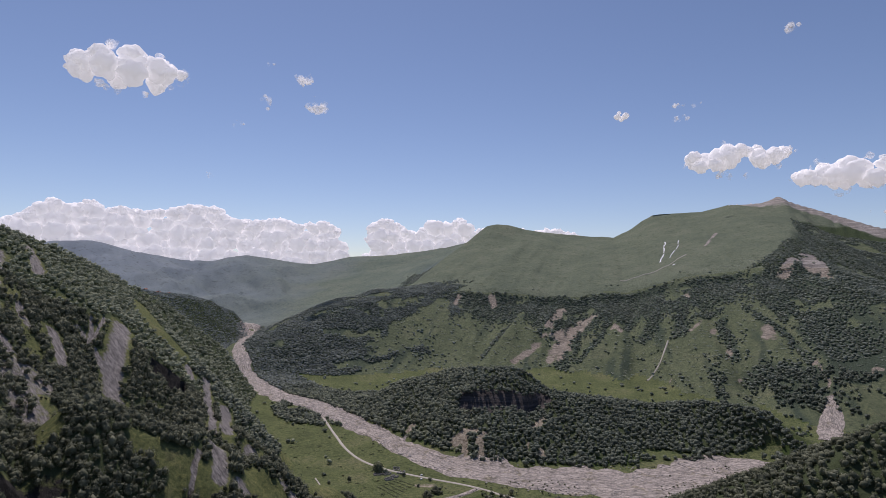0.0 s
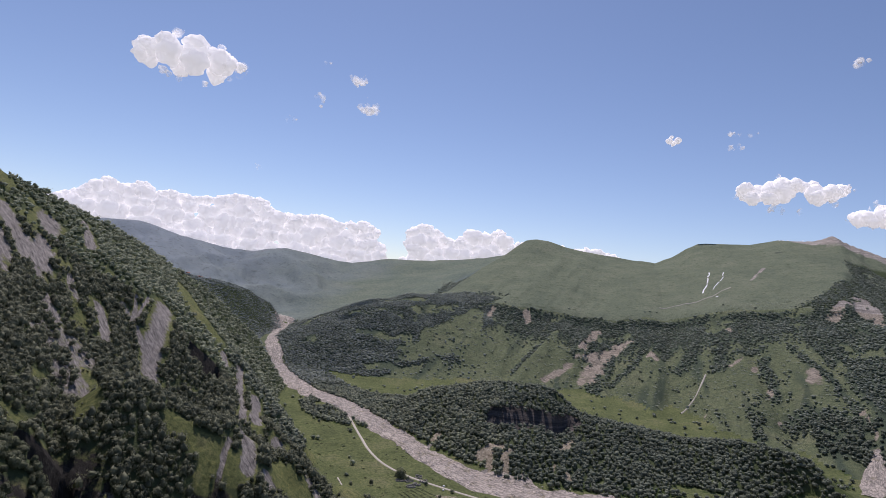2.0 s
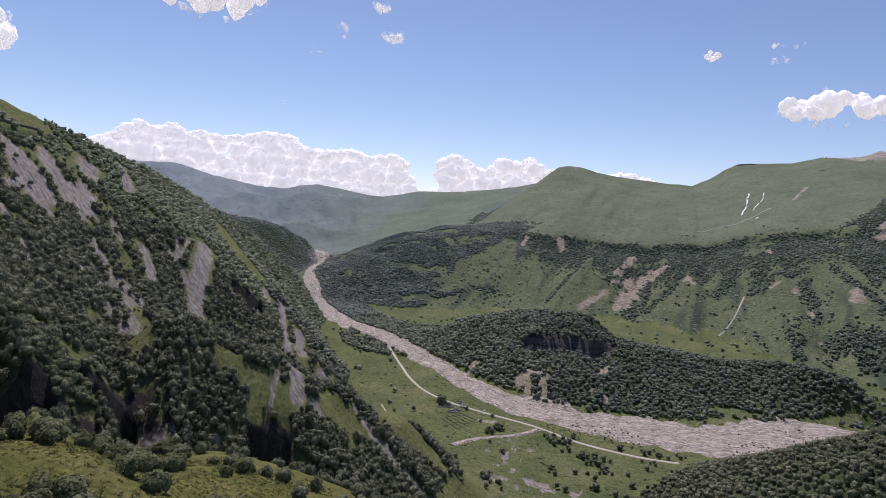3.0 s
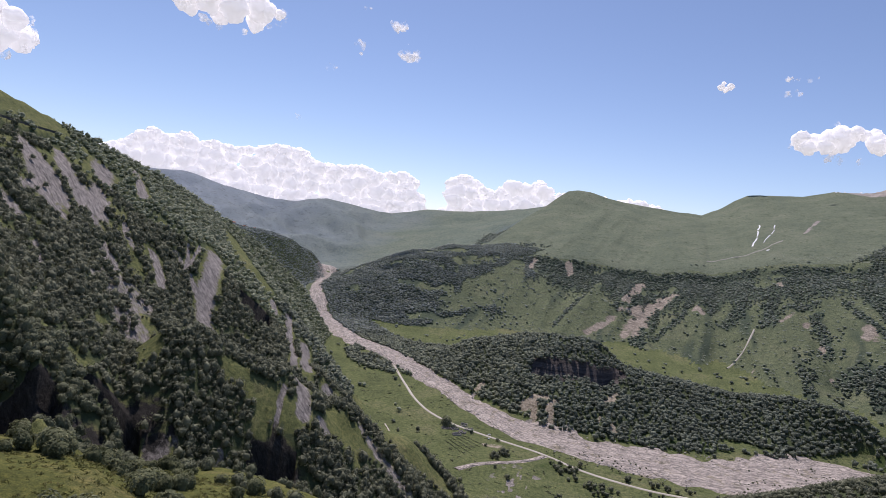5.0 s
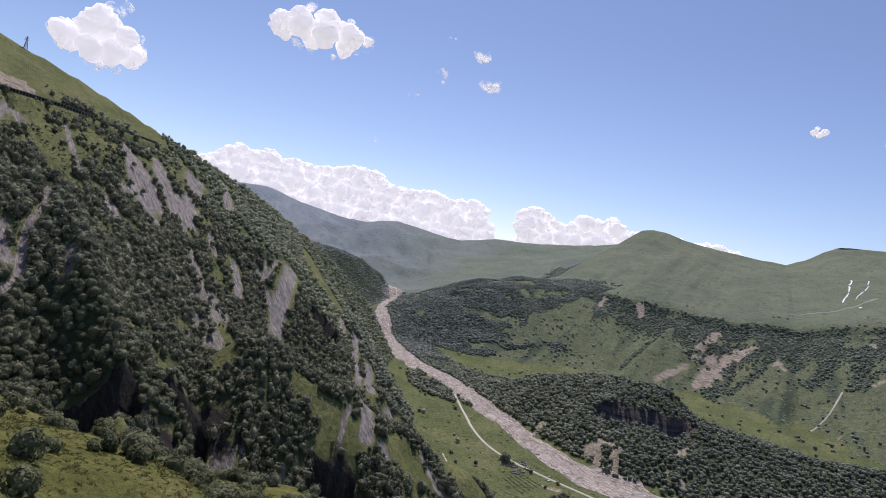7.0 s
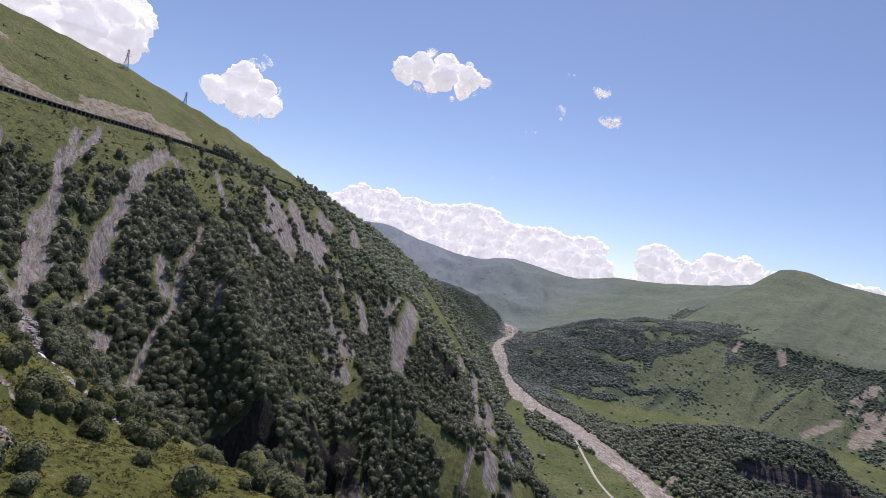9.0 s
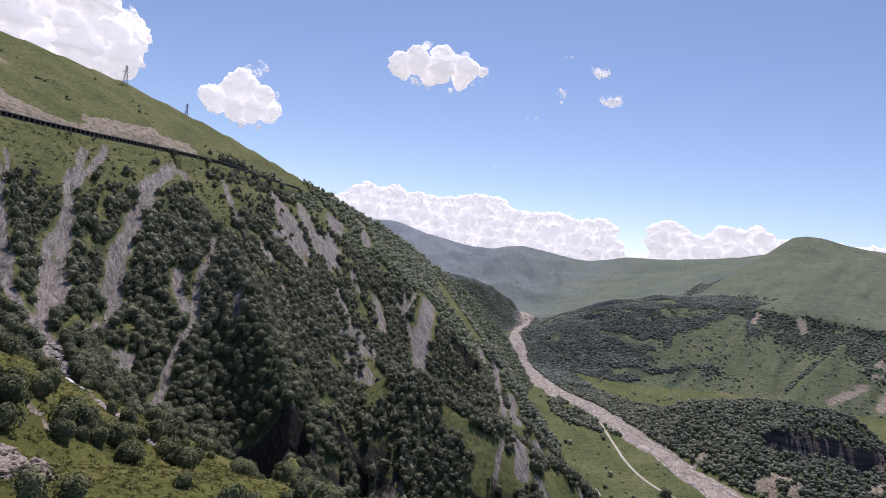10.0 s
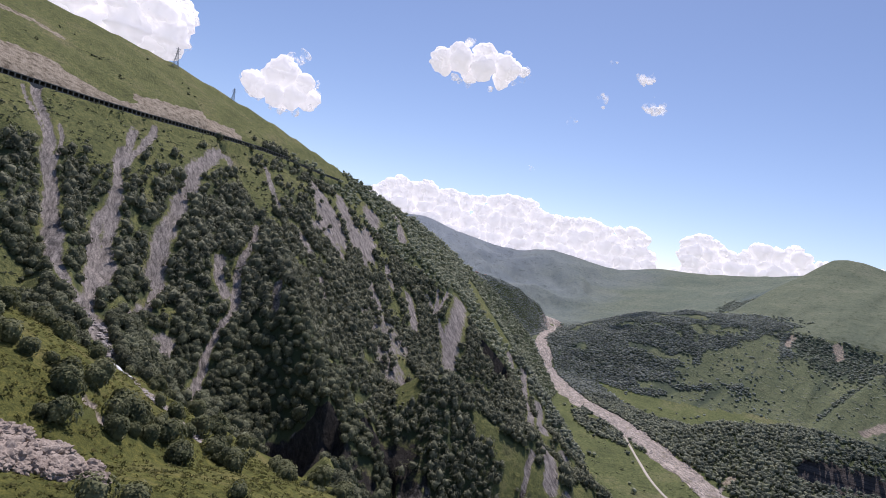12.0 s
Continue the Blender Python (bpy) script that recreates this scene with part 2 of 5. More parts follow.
def gravel_material():
    """River gravel: pale pinkish-grey bars between darker, wetter braided channels."""
    m, n, links, shader = material("river_gravel", 0.85)
    uv = n.new("ShaderNodeUVMap")
    uv.uv_map = "flow"
    lie = n.new("ShaderNodeMapping")
    lie.inputs["Scale"].default_value = (0.04, 0.13, 1)
    links.new(uv.outputs[0], lie.inputs["Vector"])
    braid = n.new("ShaderNodeTexNoise")
    braid.inputs["Scale"].default_value, braid.inputs["Detail"].default_value = 1.0, 9.0
    braid.inputs["Distortion"].default_value = 1.2
    links.new(lie.outputs[0], braid.inputs["Vector"])
    ridge = calc(n, links, "ABSOLUTE", calc(n, links, "SUBTRACT", braid.outputs["Fac"], 0.5))
    bars = ramp(n, links, ridge, [(0.0, (0.21, 0.19, 0.175)), (0.02, (0.25, 0.225, 0.2)), (0.05, (0.39, 0.345, 0.305)), (0.16, (0.46, 0.405, 0.36)), (0.3, (0.36, 0.318, 0.285))])
    fine = noise_node(n, links, 7.0, 9.0, 0.82)
    thread = n.new("ShaderNodeTexNoise")
    thread.inputs["Scale"].default_value, thread.inputs["Detail"].default_value, thread.inputs["Distortion"].default_value = 1.7, 4.0, 0.7
    links.new(lie.outputs[0], thread.inputs["Vector"])
    wet = ramp(n, links, calc(n, links, "ABSOLUTE", calc(n, links, "SUBTRACT", thread.outputs["Fac"], 0.52)), [(0.0, (0.42, 0.44, 0.46)), (0.012, (0.55, 0.56, 0.57)), (0.03, (1, 1, 1))])
    bars = mixed(n, links, 1.0, bars, wet, "MULTIPLY")
    soil = ramp(n, links, noise_node(n, links, 24.0, 7.0, 0.7), [(0.56, (1, 1, 1)), (0.64, (0.55, 0.55, 0.42))])
    bars = mixed(n, links, 0.8, bars, soil, "MULTIPLY")
    links.new(mixed(n, links, 0.85, bars, ramp(n, links, fine, [(0.36, (0.42, 0.42, 0.42)), (0.48, (1, 1, 1)), (0.62, (1.35, 1.33, 1.3))]), "MULTIPLY"), shader.inputs["Base Color"])
    bumped(n, links, shader, calc(n, links, "ADD", fine, calc(n, links, "MULTIPLY", ridge, 3.0)), 2.5)
    return m


GRAVEL = gravel_material()


def cloud_material(name, clear, glow):
    """Bright droplets: light goes through as well as back; edges fray where the noise thins."""
    m = bpy.data.materials.new(name)
    m.use_nodes = True
    n, links = m.node_tree.nodes, m.node_tree.links
    n.clear()
    out_node = n.new("ShaderNodeOutputMaterial")
    near, thin, gap = n.new("ShaderNodeBsdfDiffuse"), n.new("ShaderNodeBsdfTranslucent"), n.new("ShaderNodeBsdfTransparent")
    near.inputs["Color"].default_value = thin.inputs["Color"].default_value = (0.87, 0.87, 0.88, 1)
    body, whole = n.new("ShaderNodeMixShader"), n.new("ShaderNodeMixShader")
    body.inputs[0].default_value = 0.42
    # an added glow stands in for sunlight scattered inside the cloud
    lit, sum_node = n.new("ShaderNodeEmission"), n.new("ShaderNodeAddShader")
    lit.inputs["Strength"].default_value = glow
    links.new(near.outputs[0], body.inputs[1])
    links.new(thin.outputs[0], body.inputs[2])
    frayed = noise_node(n, links, 70.0, 3.0, 0.5)
    links.new(calc(n, links, "MULTIPLY", calc(n, links, "SUBTRACT", frayed, clear), 4.0, True), whole.inputs[0])
    links.new(gap.outputs[0], whole.inputs[1])
    links.new(body.outputs[0], sum_node.inputs[0])
    links.new(lit.outputs[0], sum_node.inputs[1])
    links.new(sum_node.outputs[0], whole.inputs[2])
    links.new(whole.outputs[0], out_node.inputs["Surface"])
    return m


CLOUD, WISP = cloud_material("cumulus", 0.06, 0.20), cloud_material("thin_cloud", 0.49, 0.16)

# ---- lie of the land ----
# terrain begin


def lattice(ix, iy, seed):
    h = (ix.astype(np.int64) * 374761393 + iy.astype(np.int64) * 668265263 + seed * 1442695041) & 0xFFFFFFFF
    h = ((h ^ (h >> 13)) * 1274126177) & 0xFFFFFFFF
    return ((h ^ (h >> 16)) & 0xFFFF) / 65535.0


def grain(x, y, seed=0):
    """Smooth value noise, 0 to 1, one cell a unit."""
    ix, iy = np.floor(x), np.floor(y)
    fx, fy = x - ix, y - iy
    fx, fy = fx * fx * (3 - 2 * fx), fy * fy * (3 - 2 * fy)
    a, b = lattice(ix, iy, seed), lattice(ix + 1, iy, seed)
    c, d = lattice(ix, iy + 1, seed), lattice(ix + 1, iy + 1, seed)
    return (a * (1 - fx) + b * fx) * (1 - fy) + (c * (1 - fx) + d * fx) * fy


def rough(x, y, size, octaves=4, seed=0):
    """Noise about zero, between -1 and 1, largest cell of that size."""
    total, amp, norm = 0.0, 1.0, 0.0
    for k in range(octaves):
        total = total + amp * (2 * grain(x / size + 17.3 * k, y / size - 9.1 * k, seed + k) - 1)
        norm += amp
        amp, size = amp * 0.5, size * 0.5
    return total / norm


def step(a, b, v):
    t = np.clip((v - a) / (b - a), 0, 1)
    return t * t * (3 - 2 * t)


def along(line, x, y):
    """Distance from a line in plan, the height of the line there, the way along it, and the side (+ is left of it)."""
    best = np.full(x.shape, 1e9)
    high, gone, side = np.zeros(x.shape), np.zeros(x.shape), np.zeros(x.shape)
    start = 0.0
    for (x0, y0, z0), (x1, y1, z1) in zip(line, line[1:]):
        dx, dy = x1 - x0, y1 - y0
        n = math.hypot(dx, dy)
        t = np.clip(((x - x0) * dx + (y - y0) * dy) / (n * n), 0, 1)
        d = np.hypot(x - x0 - t * dx, y - y0 - t * dy)
        near = d < best
        best = np.where(near, d, best)
        high = np.where(near, z0 + t * (z1 - z0), high)
        gone = np.where(near, start + t * n, gone)
        side = np.where(near, np.sign(dx * (y - y0) - dy * (x - x0)), side)
        start += n
    return best, high, gone, side


def falling(line, x, y, slope):
    """Height of a ridge whose flanks fall at one slope from a crest line: the highest that any stretch of it gives."""
    best = np.full(x.shape, -1e9)
    for (x0, y0, z0), (x1, y1, z1) in zip(line, line[1:]):
        dx, dy = x1 - x0, y1 - y0
        n = dx * dx + dy * dy
        t = np.clip(((x - x0) * dx + (y - y0) * dy) / n, 0, 1)
        d = np.hypot(x - x0 - t * dx, y - y0 - t * dy)
        best = np.maximum(best, z0 + t * (z1 - z0) - slope(d))
    return best


WEST_CREST = [(-1150, -900, 420), (-1060, 0, 330), (-1000, 300, 262), (-947, 484, 226), (-897, 651, 201), (-811, 807, 146),
              (-725, 960, 80), (-690, 1109, 36), (-664, 1235, -8), (-614, 1367, -76), (-583, 1483, -144),
              (-560, 1572, -195), (-545, 1640, -285)]
GALLERY = [(-720, -60, 88), (-700, 100, 84), (-684, 250, 82), (-677, 340, 79), (-675, 400, 78), (-674, 460, 79), (-682, 530, 82), (-697, 600, 85),
           (-704, 660, 86), (-704, 710, 84), (-704, 783, 79), (-712, 851, 77)]
SPUR_CREST = [(-420, 130, -18), (-308, 155, -50), (-281, 162, -59), (-262, 170, -70), (-246, 190, -84), (-243, 222, -99), (-240, 269, -114),
              (-230, 292, -124), (-215, 340, -155), (-195, 400, -195)]
BUTTRESS = [(-330, 580, -120), (-262, 612, -158), (-205, 645, -196), (-140, 705, -246), (-95, 750, -300)]
NEAR_CREST = [(-700, -80, 150), (-340, 55, -6), (-205, 100, -50), (-160, 165, -84), (-180, 250, -118), (-205, 320, -158)]
UP_VALLEY_CREST = [(-1700, 1900, 10), (-1250, 1950, -35), (-1022, 2060, -61), (-1004, 2233, -76), (-972, 2410, -93), (-945, 2520, -140)]
EAST_CREST = [(-1500, 4420, 40), (-914, 4303, 66), (-670, 4347, 121), (-351, 4384, 144), (-66, 4346, 185), (173, 4291, 224), (235, 4264, 286), (297, 4245, 337), (366, 4224, 355), (436, 4213, 351), (552, 4204, 316), (674, 4186, 296),
              (1146, 4136, 260), (1234, 4088, 307), (1308, 4049, 365), (1369, 4008, 399), (1449, 3974, 407), (1642, 3898, 412), (1790, 3828, 448), (1940, 3712, 446), (2008, 3659, 478),
              (2144, 3533, 377), (2260, 3420, 300)]
EAST_END = [(1985, 3672, 455), (2008, 3659, 482), (2040, 3632, 452), (2144, 3533, 360), (2250, 3300, 250), (2400, 2700, 150), (2600, 2000, 100)]
KNOB_CREST = [(106, 3398, 51), (-40, 2750, -58), (-194, 2460, -64), (-314, 2327, -98), (-458, 2197, -165), (-579, 2057, -240)]
MOUND_CREST = [(-244, 1443, -335), (-165, 1443, -288), (-85, 1427, -248), (19, 1404, -218), (146, 1377, -212), (206, 1361, -252),
               (330, 1355, -272), (442, 1320, -280), (540, 1266, -262), (606, 1213, -262), (640, 1171, -300)]
SOUTH_CREST = [(900, 500, 0), (600, 610, -95), (430, 600, -148), (385, 589, -168), (340, 576, -190), (300, 570, -212), (265, 566, -245)]
FLANK_EDGE = [(1906, 3470, 402), (1530, 2643, 181), (1207, 2313, 74), (1057, 2198, 11), (983, 1975, -74), (944, 1668, -169), (911, 1503, -221), (844, 1360, -280)]
EAST_SPUR = [(2008, 3659, 460), (1630, 2868, 110), (1290, 2330, -62), (1130, 2010, -150), (930, 1800, -225)]
FAR_CREST = [(-3720, 2232, 306), (-2976, 3162, 241), (-2469, 3660, 141), (-2373, 3720, 196), (-2219, 3813, 202), (-1967, 3952, 131), (-1671, 4038, 79), (-1336, 4159, 131), (-1120, 4224, 87), (-898, 4229, 65)]
BACK_CREST = [(2300, 4100, 250), (2534, 3829, 278), (2635, 3636, 289), (3000, 3000, 330), (3300, 2000, 380)]
RIVER = [(-1800, 2960, 0), (-1300, 2900, 0), (-1060, 2880, 0), (-926, 2790, 0), (-757, 2484, 0), (-698, 2046, 0), (-554, 1745, 0), (-420, 1550, 0),
         (-304, 1462, 0), (-171, 1290, 0), (-67, 1137, 0), (15, 1065, 0), (106, 1006, 0), (240, 985, 0), (367, 975, 0), (531, 1047, 0),
         (760, 1010, 0), (1300, 800, 0)]


def east_frame(x, y):
    """Distance before the east crest, its height and the way along it, measured along one bearing; small crests fade down the slope."""
    p, q = 0.97 * x - 0.243 * y, 0.243 * x + 0.97 * y
    cp = [0.97 * a - 0.243 * b for a, b, _ in EAST_CREST]
    cq = [0.243 * a + 0.97 * b for a, b, _ in EAST_CREST]
    cz = [c for _, _, c in EAST_CREST]
    wide = [(-300, 0.25), (0, 0.5), (300, 0.25)]
    sq = sum(k * np.interp(p + o, cp, cq) for o, k in wide)
    sz = sum(k * np.interp(p + o, cp, cz) for o, k in wide)
    d = sq - q
    fade = step(0, 700, d)
    d = d * fade + (np.interp(p, cp, cq) - q) * (1 - fade)
    small = 9 * rough(p, p * 0, 210, 4, 59)
    return d, sz * fade + (np.interp(p, cp, cz) + small) * (1 - fade), p


def valley_line(y):
    """The ridge that runs down from the rounded top towards the knob."""
    return np.interp(y, [2400, 2900, 4300], [-320, -130, 160])


# cliffs that face down the valley: place, half width, drop
HOLLOWS = [(-318, 358, 24, 19), (-341, 478, 28, 28), (-419, 937, 26, 30), (-222, 545, 22, 18)]


def hollowed(x, y, face=False):
    """How far the land drops below the cliff edges; with face, on the cliff itself alone."""
    low = 0.0
    for hx, hy, half, drop in HOLLOWS:
        ux, uy = -60 - hx, 30 - hy
        n = math.hypot(ux, uy)
        a = ((x - hx) * ux + (y - hy) * uy) / n + 4 * rough(x, y, 14, 3, 81)
        b = np.abs((x - hx) * uy - (y - hy) * ux) / n + 3 * rough(x, y, 18, 3, 83)
        low = low + drop * step(-6 if face else 0, 0 if face else 6, a) * step(half, 0.8 * half, b) * (1 - step(12, 2.6 * drop, a)) * (step(22, 15, a) if face else 1.0)
    return low


def valley_floor(x, y):
    return -330 + 0.045 * np.maximum(0, y - 1034) + 2.0 * rough(x, y, 180, 3, 40)


def forms(x, y):
    """The heights that each of the large forms would give; the land is the highest of them, blended."""
    wx = x + 26 * rough(x, y, 170, 3, 3)
    wy = y + 26 * rough(x, y, 170, 3, 5)
    # west hillside, with ribs and gullies that run down it; it steepens up the valley
    d, crest, s, _ = along(WEST_CREST, x, y)
    ribs = 0.55 - 3.0 * np.abs(rough(s + 0.25 * d + 24 * rough(x, y, 120, 2, 8), d * 0.14, 170, 4, 11))
    steep = 0.575 + 0.245 * step(1620, 2050, s) + 0.75 * step(2060, 2480, s)
    west = crest - 0.5 * np.minimum(d, 200) - steep * np.maximum(d - 200, 0) - 0.75 * (steep - 0.575) * np.minimum(d, 200)
    west = west + np.maximum(ribs, -1.1) * 52 * step(330, 540, d) + rough(x, y, 60, 4, 21) * 9 * step(310, 420, d) + 2.0 * rough(x, y, 90, 3, 22)
    west = np.maximum(west, falling(BUTTRESS, wx * 0.5 + x * 0.5, wy * 0.5 + y * 0.5, lambda v: 0.3 * np.minimum(v, 25) + 0.85 * np.maximum(v - 25, 0)) + 6 * rough(x, y, 50, 4, 24))
    spur = falling(SPUR_CREST, wx * 0.25 + x * 0.75, wy * 0.25 + y * 0.75, lambda v: 0.62 * v - 6 * np.exp(-v / 14)) + 3.5 * rough(x, y, 38, 4, 31) - 5
    near = falling(NEAR_CREST, x, y, lambda v: 0.3 * np.minimum(v, 110) + 0.62 * np.maximum(v - 110, 0)) + 3.5 * rough(x, y, 38, 4, 31) - 5
    spur = np.maximum(spur, near)
    up = falling(UP_VALLEY_CREST, wx, wy, lambda v: 0.35 * np.minimum(v, 60) + 1.05 * np.maximum(v - 60, 0)) + 8 * rough(x, y, 120, 4, 33)
    # east side: high pastures, a wooded edge and the slope below it
    d, crest, s = east_frame(x, y)
    edge = 1790 + 60 * rough(s, s * 0, 420, 3, 51)
    back = np.maximum(-d, 0)
    d = np.maximum(d, 0)
    east = crest - 0.205 * np.minimum(d, 1750) - 0.34 * np.maximum(d - 1750, 0) - 0.4 * back
    comb = 1 - 2 * np.abs(rough(s + 25 * rough(x, y, 130, 2, 52), d * 0.1, 125, 4, 53))
    east = east - 18 * step(edge - 10, edge + 60, d) + rough(s, d * 0.2, 260, 4, 54) * 14 * step(150, 900, d)
    east = east + 20 * comb * step(1800, 2050, d) + 4 * comb * step(100, 700, d)
    east = east + 4 * (0.6 - 2 * np.abs(rough(s + 18 * rough(x, y, 70, 2, 62), d * 0.12, 62, 3, 64))) * step(60, 400, d)
    east = east - 34 * step(0, 80, valley_line(y) - x) * step(2600, 2900, y) * step(4250, 3900, y)
    d, crest, s, side = along(EAST_SPUR, x, y)
    east = np.where(side > 0, east - (0.45 * d * step(0, 60, d) - 14 * step(0, 100, d) * rough(x, y, 160, 4, 56)) * step(2050, 1500, s), east)
    end = falling(EAST_END, wx * 0.3 + x * 0.7, wy * 0.3 + y * 0.7, lambda v: 0.4 * v + 16 * (1 - np.exp(-v / 30))) + 12 * rough(x, y, 120, 5, 55) * step(0, 90, along(EAST_END, x, y)[0])
    # ledges of the layered rock
    end = end + 3.4 * np.sin(end * 0.42 + 2 * rough(x, y, 90, 2, 58)) * step(180, 240, end)
    knob = falling(KNOB_CREST, wx, wy, lambda v: 0.16 * np.minimum(v, 110) + 0.42 * np.maximum(v - 110, 0)) + 9 + 14 * rough(x, y, 150, 4, 57)
    mound = falling(MOUND_CREST, wx * 0.4 + x * 0.6, wy * 0.4 + y * 0.6, lambda v: 0.25 * np.minimum(v, 30) + 0.75 * np.maximum(v - 30, 0)) + 4 * rough(x, y, 60, 4, 61)
    # its river side runs down evenly to the bank
    crest_x, crest_y, crest_z = zip(*MOUND_CREST)
    top_y, top_z = np.interp(x, crest_x, crest_y), np.interp(x, crest_x, crest_z)
    foot_y = np.interp(x, [-240, -150, -52, 70, 170, 303, 470, 600], [1400, 1290, 1175, 1050, 1062, 1094, 1112, 1150])
    down = np.maximum(top_y - y, 0) / (top_y - foot_y)
    front = top_z - (top_z + 334) * (0.35 * down ** 2 + 0.65 * down) + 5 * rough(x, y, 60, 4, 61) + 9 * (1 - 2 * np.abs(rough(x, y * 0.4, 70, 3, 63))) * step(0, 0.2, down)
    even = step(-240, -170, x) * step(640, 590, x) * step(-8, 8, top_y - y)
    mound = mound * (1 - even) + front * even
    cliff_y = 1262 + 55 * step(165, 215, x) + 5 * rough(x, y, 22, 3, 65)
    mound = mound - 20 * step(cliff_y + 8, cliff_y - 8, y) * step(18, 60, x) * step(232, 205, x) * (1 - step(cliff_y - 30, cliff_y - 165, y))
    south = falling(SOUTH_CREST, x, y, lambda v: 0.6 * v) + 6 * rough(x, y, 90, 4, 67)
    shoulder = falling(EAST_SPUR, wx, wy, lambda v: 0.38 * v) + 18 * rough(x, y, 220, 5, 69)
    far = falling(FAR_CREST, wx, wy, lambda v: 0.27 * v) + 12 * rough(x, y, 190, 5, 72) + 150 * (0.16 - np.abs(rough(x + 0.4 * y, 0.5 * y, 420, 5, 71))) * step(0, 300, along(FAR_CREST, x, y)[0])
    rear = falling(BACK_CREST, wx, wy, lambda v: 0.3 * v) + 16 * rough(x, y, 300, 4, 73)
    floor = valley_floor(x, y)
    return [floor, west, spur, up, east, knob, mound, south, np.maximum(shoulder, end), far, rear]


def land(x, y, kinds=False):
    x, y = np.asarray(x, float), np.asarray(y, float)
    stack = np.array(forms(x, y))
    top = stack.max(0)
    soft = 5.0 + 0.002 * np.hypot(x, y)
    z = top + soft * np.log(np.exp((stack - top) / soft).sum(0))
    # the road bench cut into the west hillside
    z = z - hollowed(x, y)
    d, level, s, side = along(GALLERY, x, y)
    bench = step(17, 9, d) * (s > 2)
    z = z * (1 - bench) + level * bench
    return (z, stack.argmax(0)) if kinds else z


# terrain end


# ---- bare strips, grass strips and cliffs, in plan: width, then the line ----
GULLIES = [
    (9, (-689, 353), (-618, 332), (-573, 314)),
    (11, (-573, 314), (-539, 302), (-500, 284), (-467, 270)),
    (8, (-467, 270), (-437, 260), (-422, 258), (-403, 250)),
    (4, (-662, 334), (-591, 318)),
    (4, (-620, 345), (-571, 320), (-539, 306)),
    (9, (-646, 430), (-599, 392), (-563, 366), (-538, 350), (-522, 333), (-508, 318)),
    (9, (-508, 318), (-483, 303), (-444, 279), (-411, 258)),
    (11, (-526, 347), (-484, 313), (-446, 288)),
]
SCREES = [
    (8, (-658, 465), (-624, 429), (-589, 391)),
    (16, (-661, 565), (-611, 488), (-566, 439), (-536, 408)),
    (14, (-536, 408), (-511, 381), (-496, 366), (-475, 348)),
    (5, (-473, 355), (-450, 325), (-421, 293)),
    (9, (-501, 473), (-477, 445), (-464, 424), (-451, 407), (-432, 388)),
    (6, (-432, 388), (-421, 371), (-408, 353), (-397, 339), (-382, 322), (-370, 306)),
    (10, (-481, 415), (-463, 397), (-445, 389)),
    (15, (-423, 326), (-409, 311)),
    (15, (-570, 262), (-529, 253), (-500, 239)),
    (10, (-414, 264), (-400, 260), (-345, 232), (-302, 206), (-270, 202), (-254, 203)),
    (4, (-246, 153), (-240, 154), (-233, 157)),
]
SLABS = [
    (30, (-650, 737), (-603, 698), (-553, 663)),
    (24, (-672, 811), (-591, 746), (-556, 727)),
    (20, (-556, 727), (-522, 708), (-490, 684)),
    (34, (-667, 895), (-609, 823), (-569, 758)),
    (19, (-559, 595), (-532, 584)),
    (10, (-666, 633), (-610, 601), (-581, 585)),
    (14, (-570, 813), (-525, 765)),
    (16, (-672, 986), (-610, 918)),
    (8, (-609, 660), (-570, 639)),
    (9, (-685, 902), (-588, 820)),
    (11, (-540, 546), (-470, 474)),
]
FORKS = [
    (15, (-519, 809), (-491, 781), (-464, 750)),
    (25, (-501, 949), (-469, 885), (-455, 843), (-437, 804), (-421, 785)),
    (8, (-519, 857), (-501, 854), (-481, 845), (-455, 820)),
    (6, (-522, 900), (-494, 860)),
    (5, (-514, 928), (-490, 859)),
    (13, (-405, 1042), (-363, 949), (-309, 834)),
    (16, (-237, 640), (-223, 616), (-213, 590)),
    (18, (-355, 1000), (-300, 856)),
    (20, (-266, 859), (-262, 832)),
    (14, (-428, 1027), (-409, 991)),
]
LOW_SCARS = [
    (13, (-197, 602), (-188, 598)),
    (16, (-299, 484), (-291, 466)),
    (5, (-294, 494), (-284, 485)),
    (6, (-256, 514), (-240, 482)),
    (8, (-416, 419), (-400, 400)),
    (6, (-493, 566), (-465, 543)),
    (6, (-240, 600), (-225, 540)),
]
GREENS = [
    (24, (-681, 592), (-628, 577), (-570, 550)),
    (34, (-585, 1180), (-505, 1070), (-462, 1057)),
    (19, (-284, 574), (-253, 577), (-216, 577)),
    (8, (-412, 550), (-401, 585)),
    (16, (-416, 647), (-346, 548)),
    (7, (-561, 394), (-510, 358)),
    (48, (-263, 1103), (-136, 696), (-92, 685)),
    (8, (-308, 348), (-240, 255)),
    (35, (-612, 302), (-617, 350), (-616, 391)),
    (9, (-471, 239), (-427, 238)),
    (12, (-627, 611), (-608, 635)),
    (9, (-306, 351), (-278, 327)),
    (11, (-547, 778), (-481, 727)),
    (38, (765, 1480), (668, 1205), (672, 1170), (730, 1215)),
    (23, (352, 1065), (461, 1076), (608, 1140)),
]
MEADOWS = [
    (64, (-295, 1732), (-202, 1752), (-84, 1820)),
    (42, (-311, 1823), (-180, 1857)),
    (47, (-12, 2214), (8, 1983)),
    (35, (-352, 2297), (-208, 2340)),
]
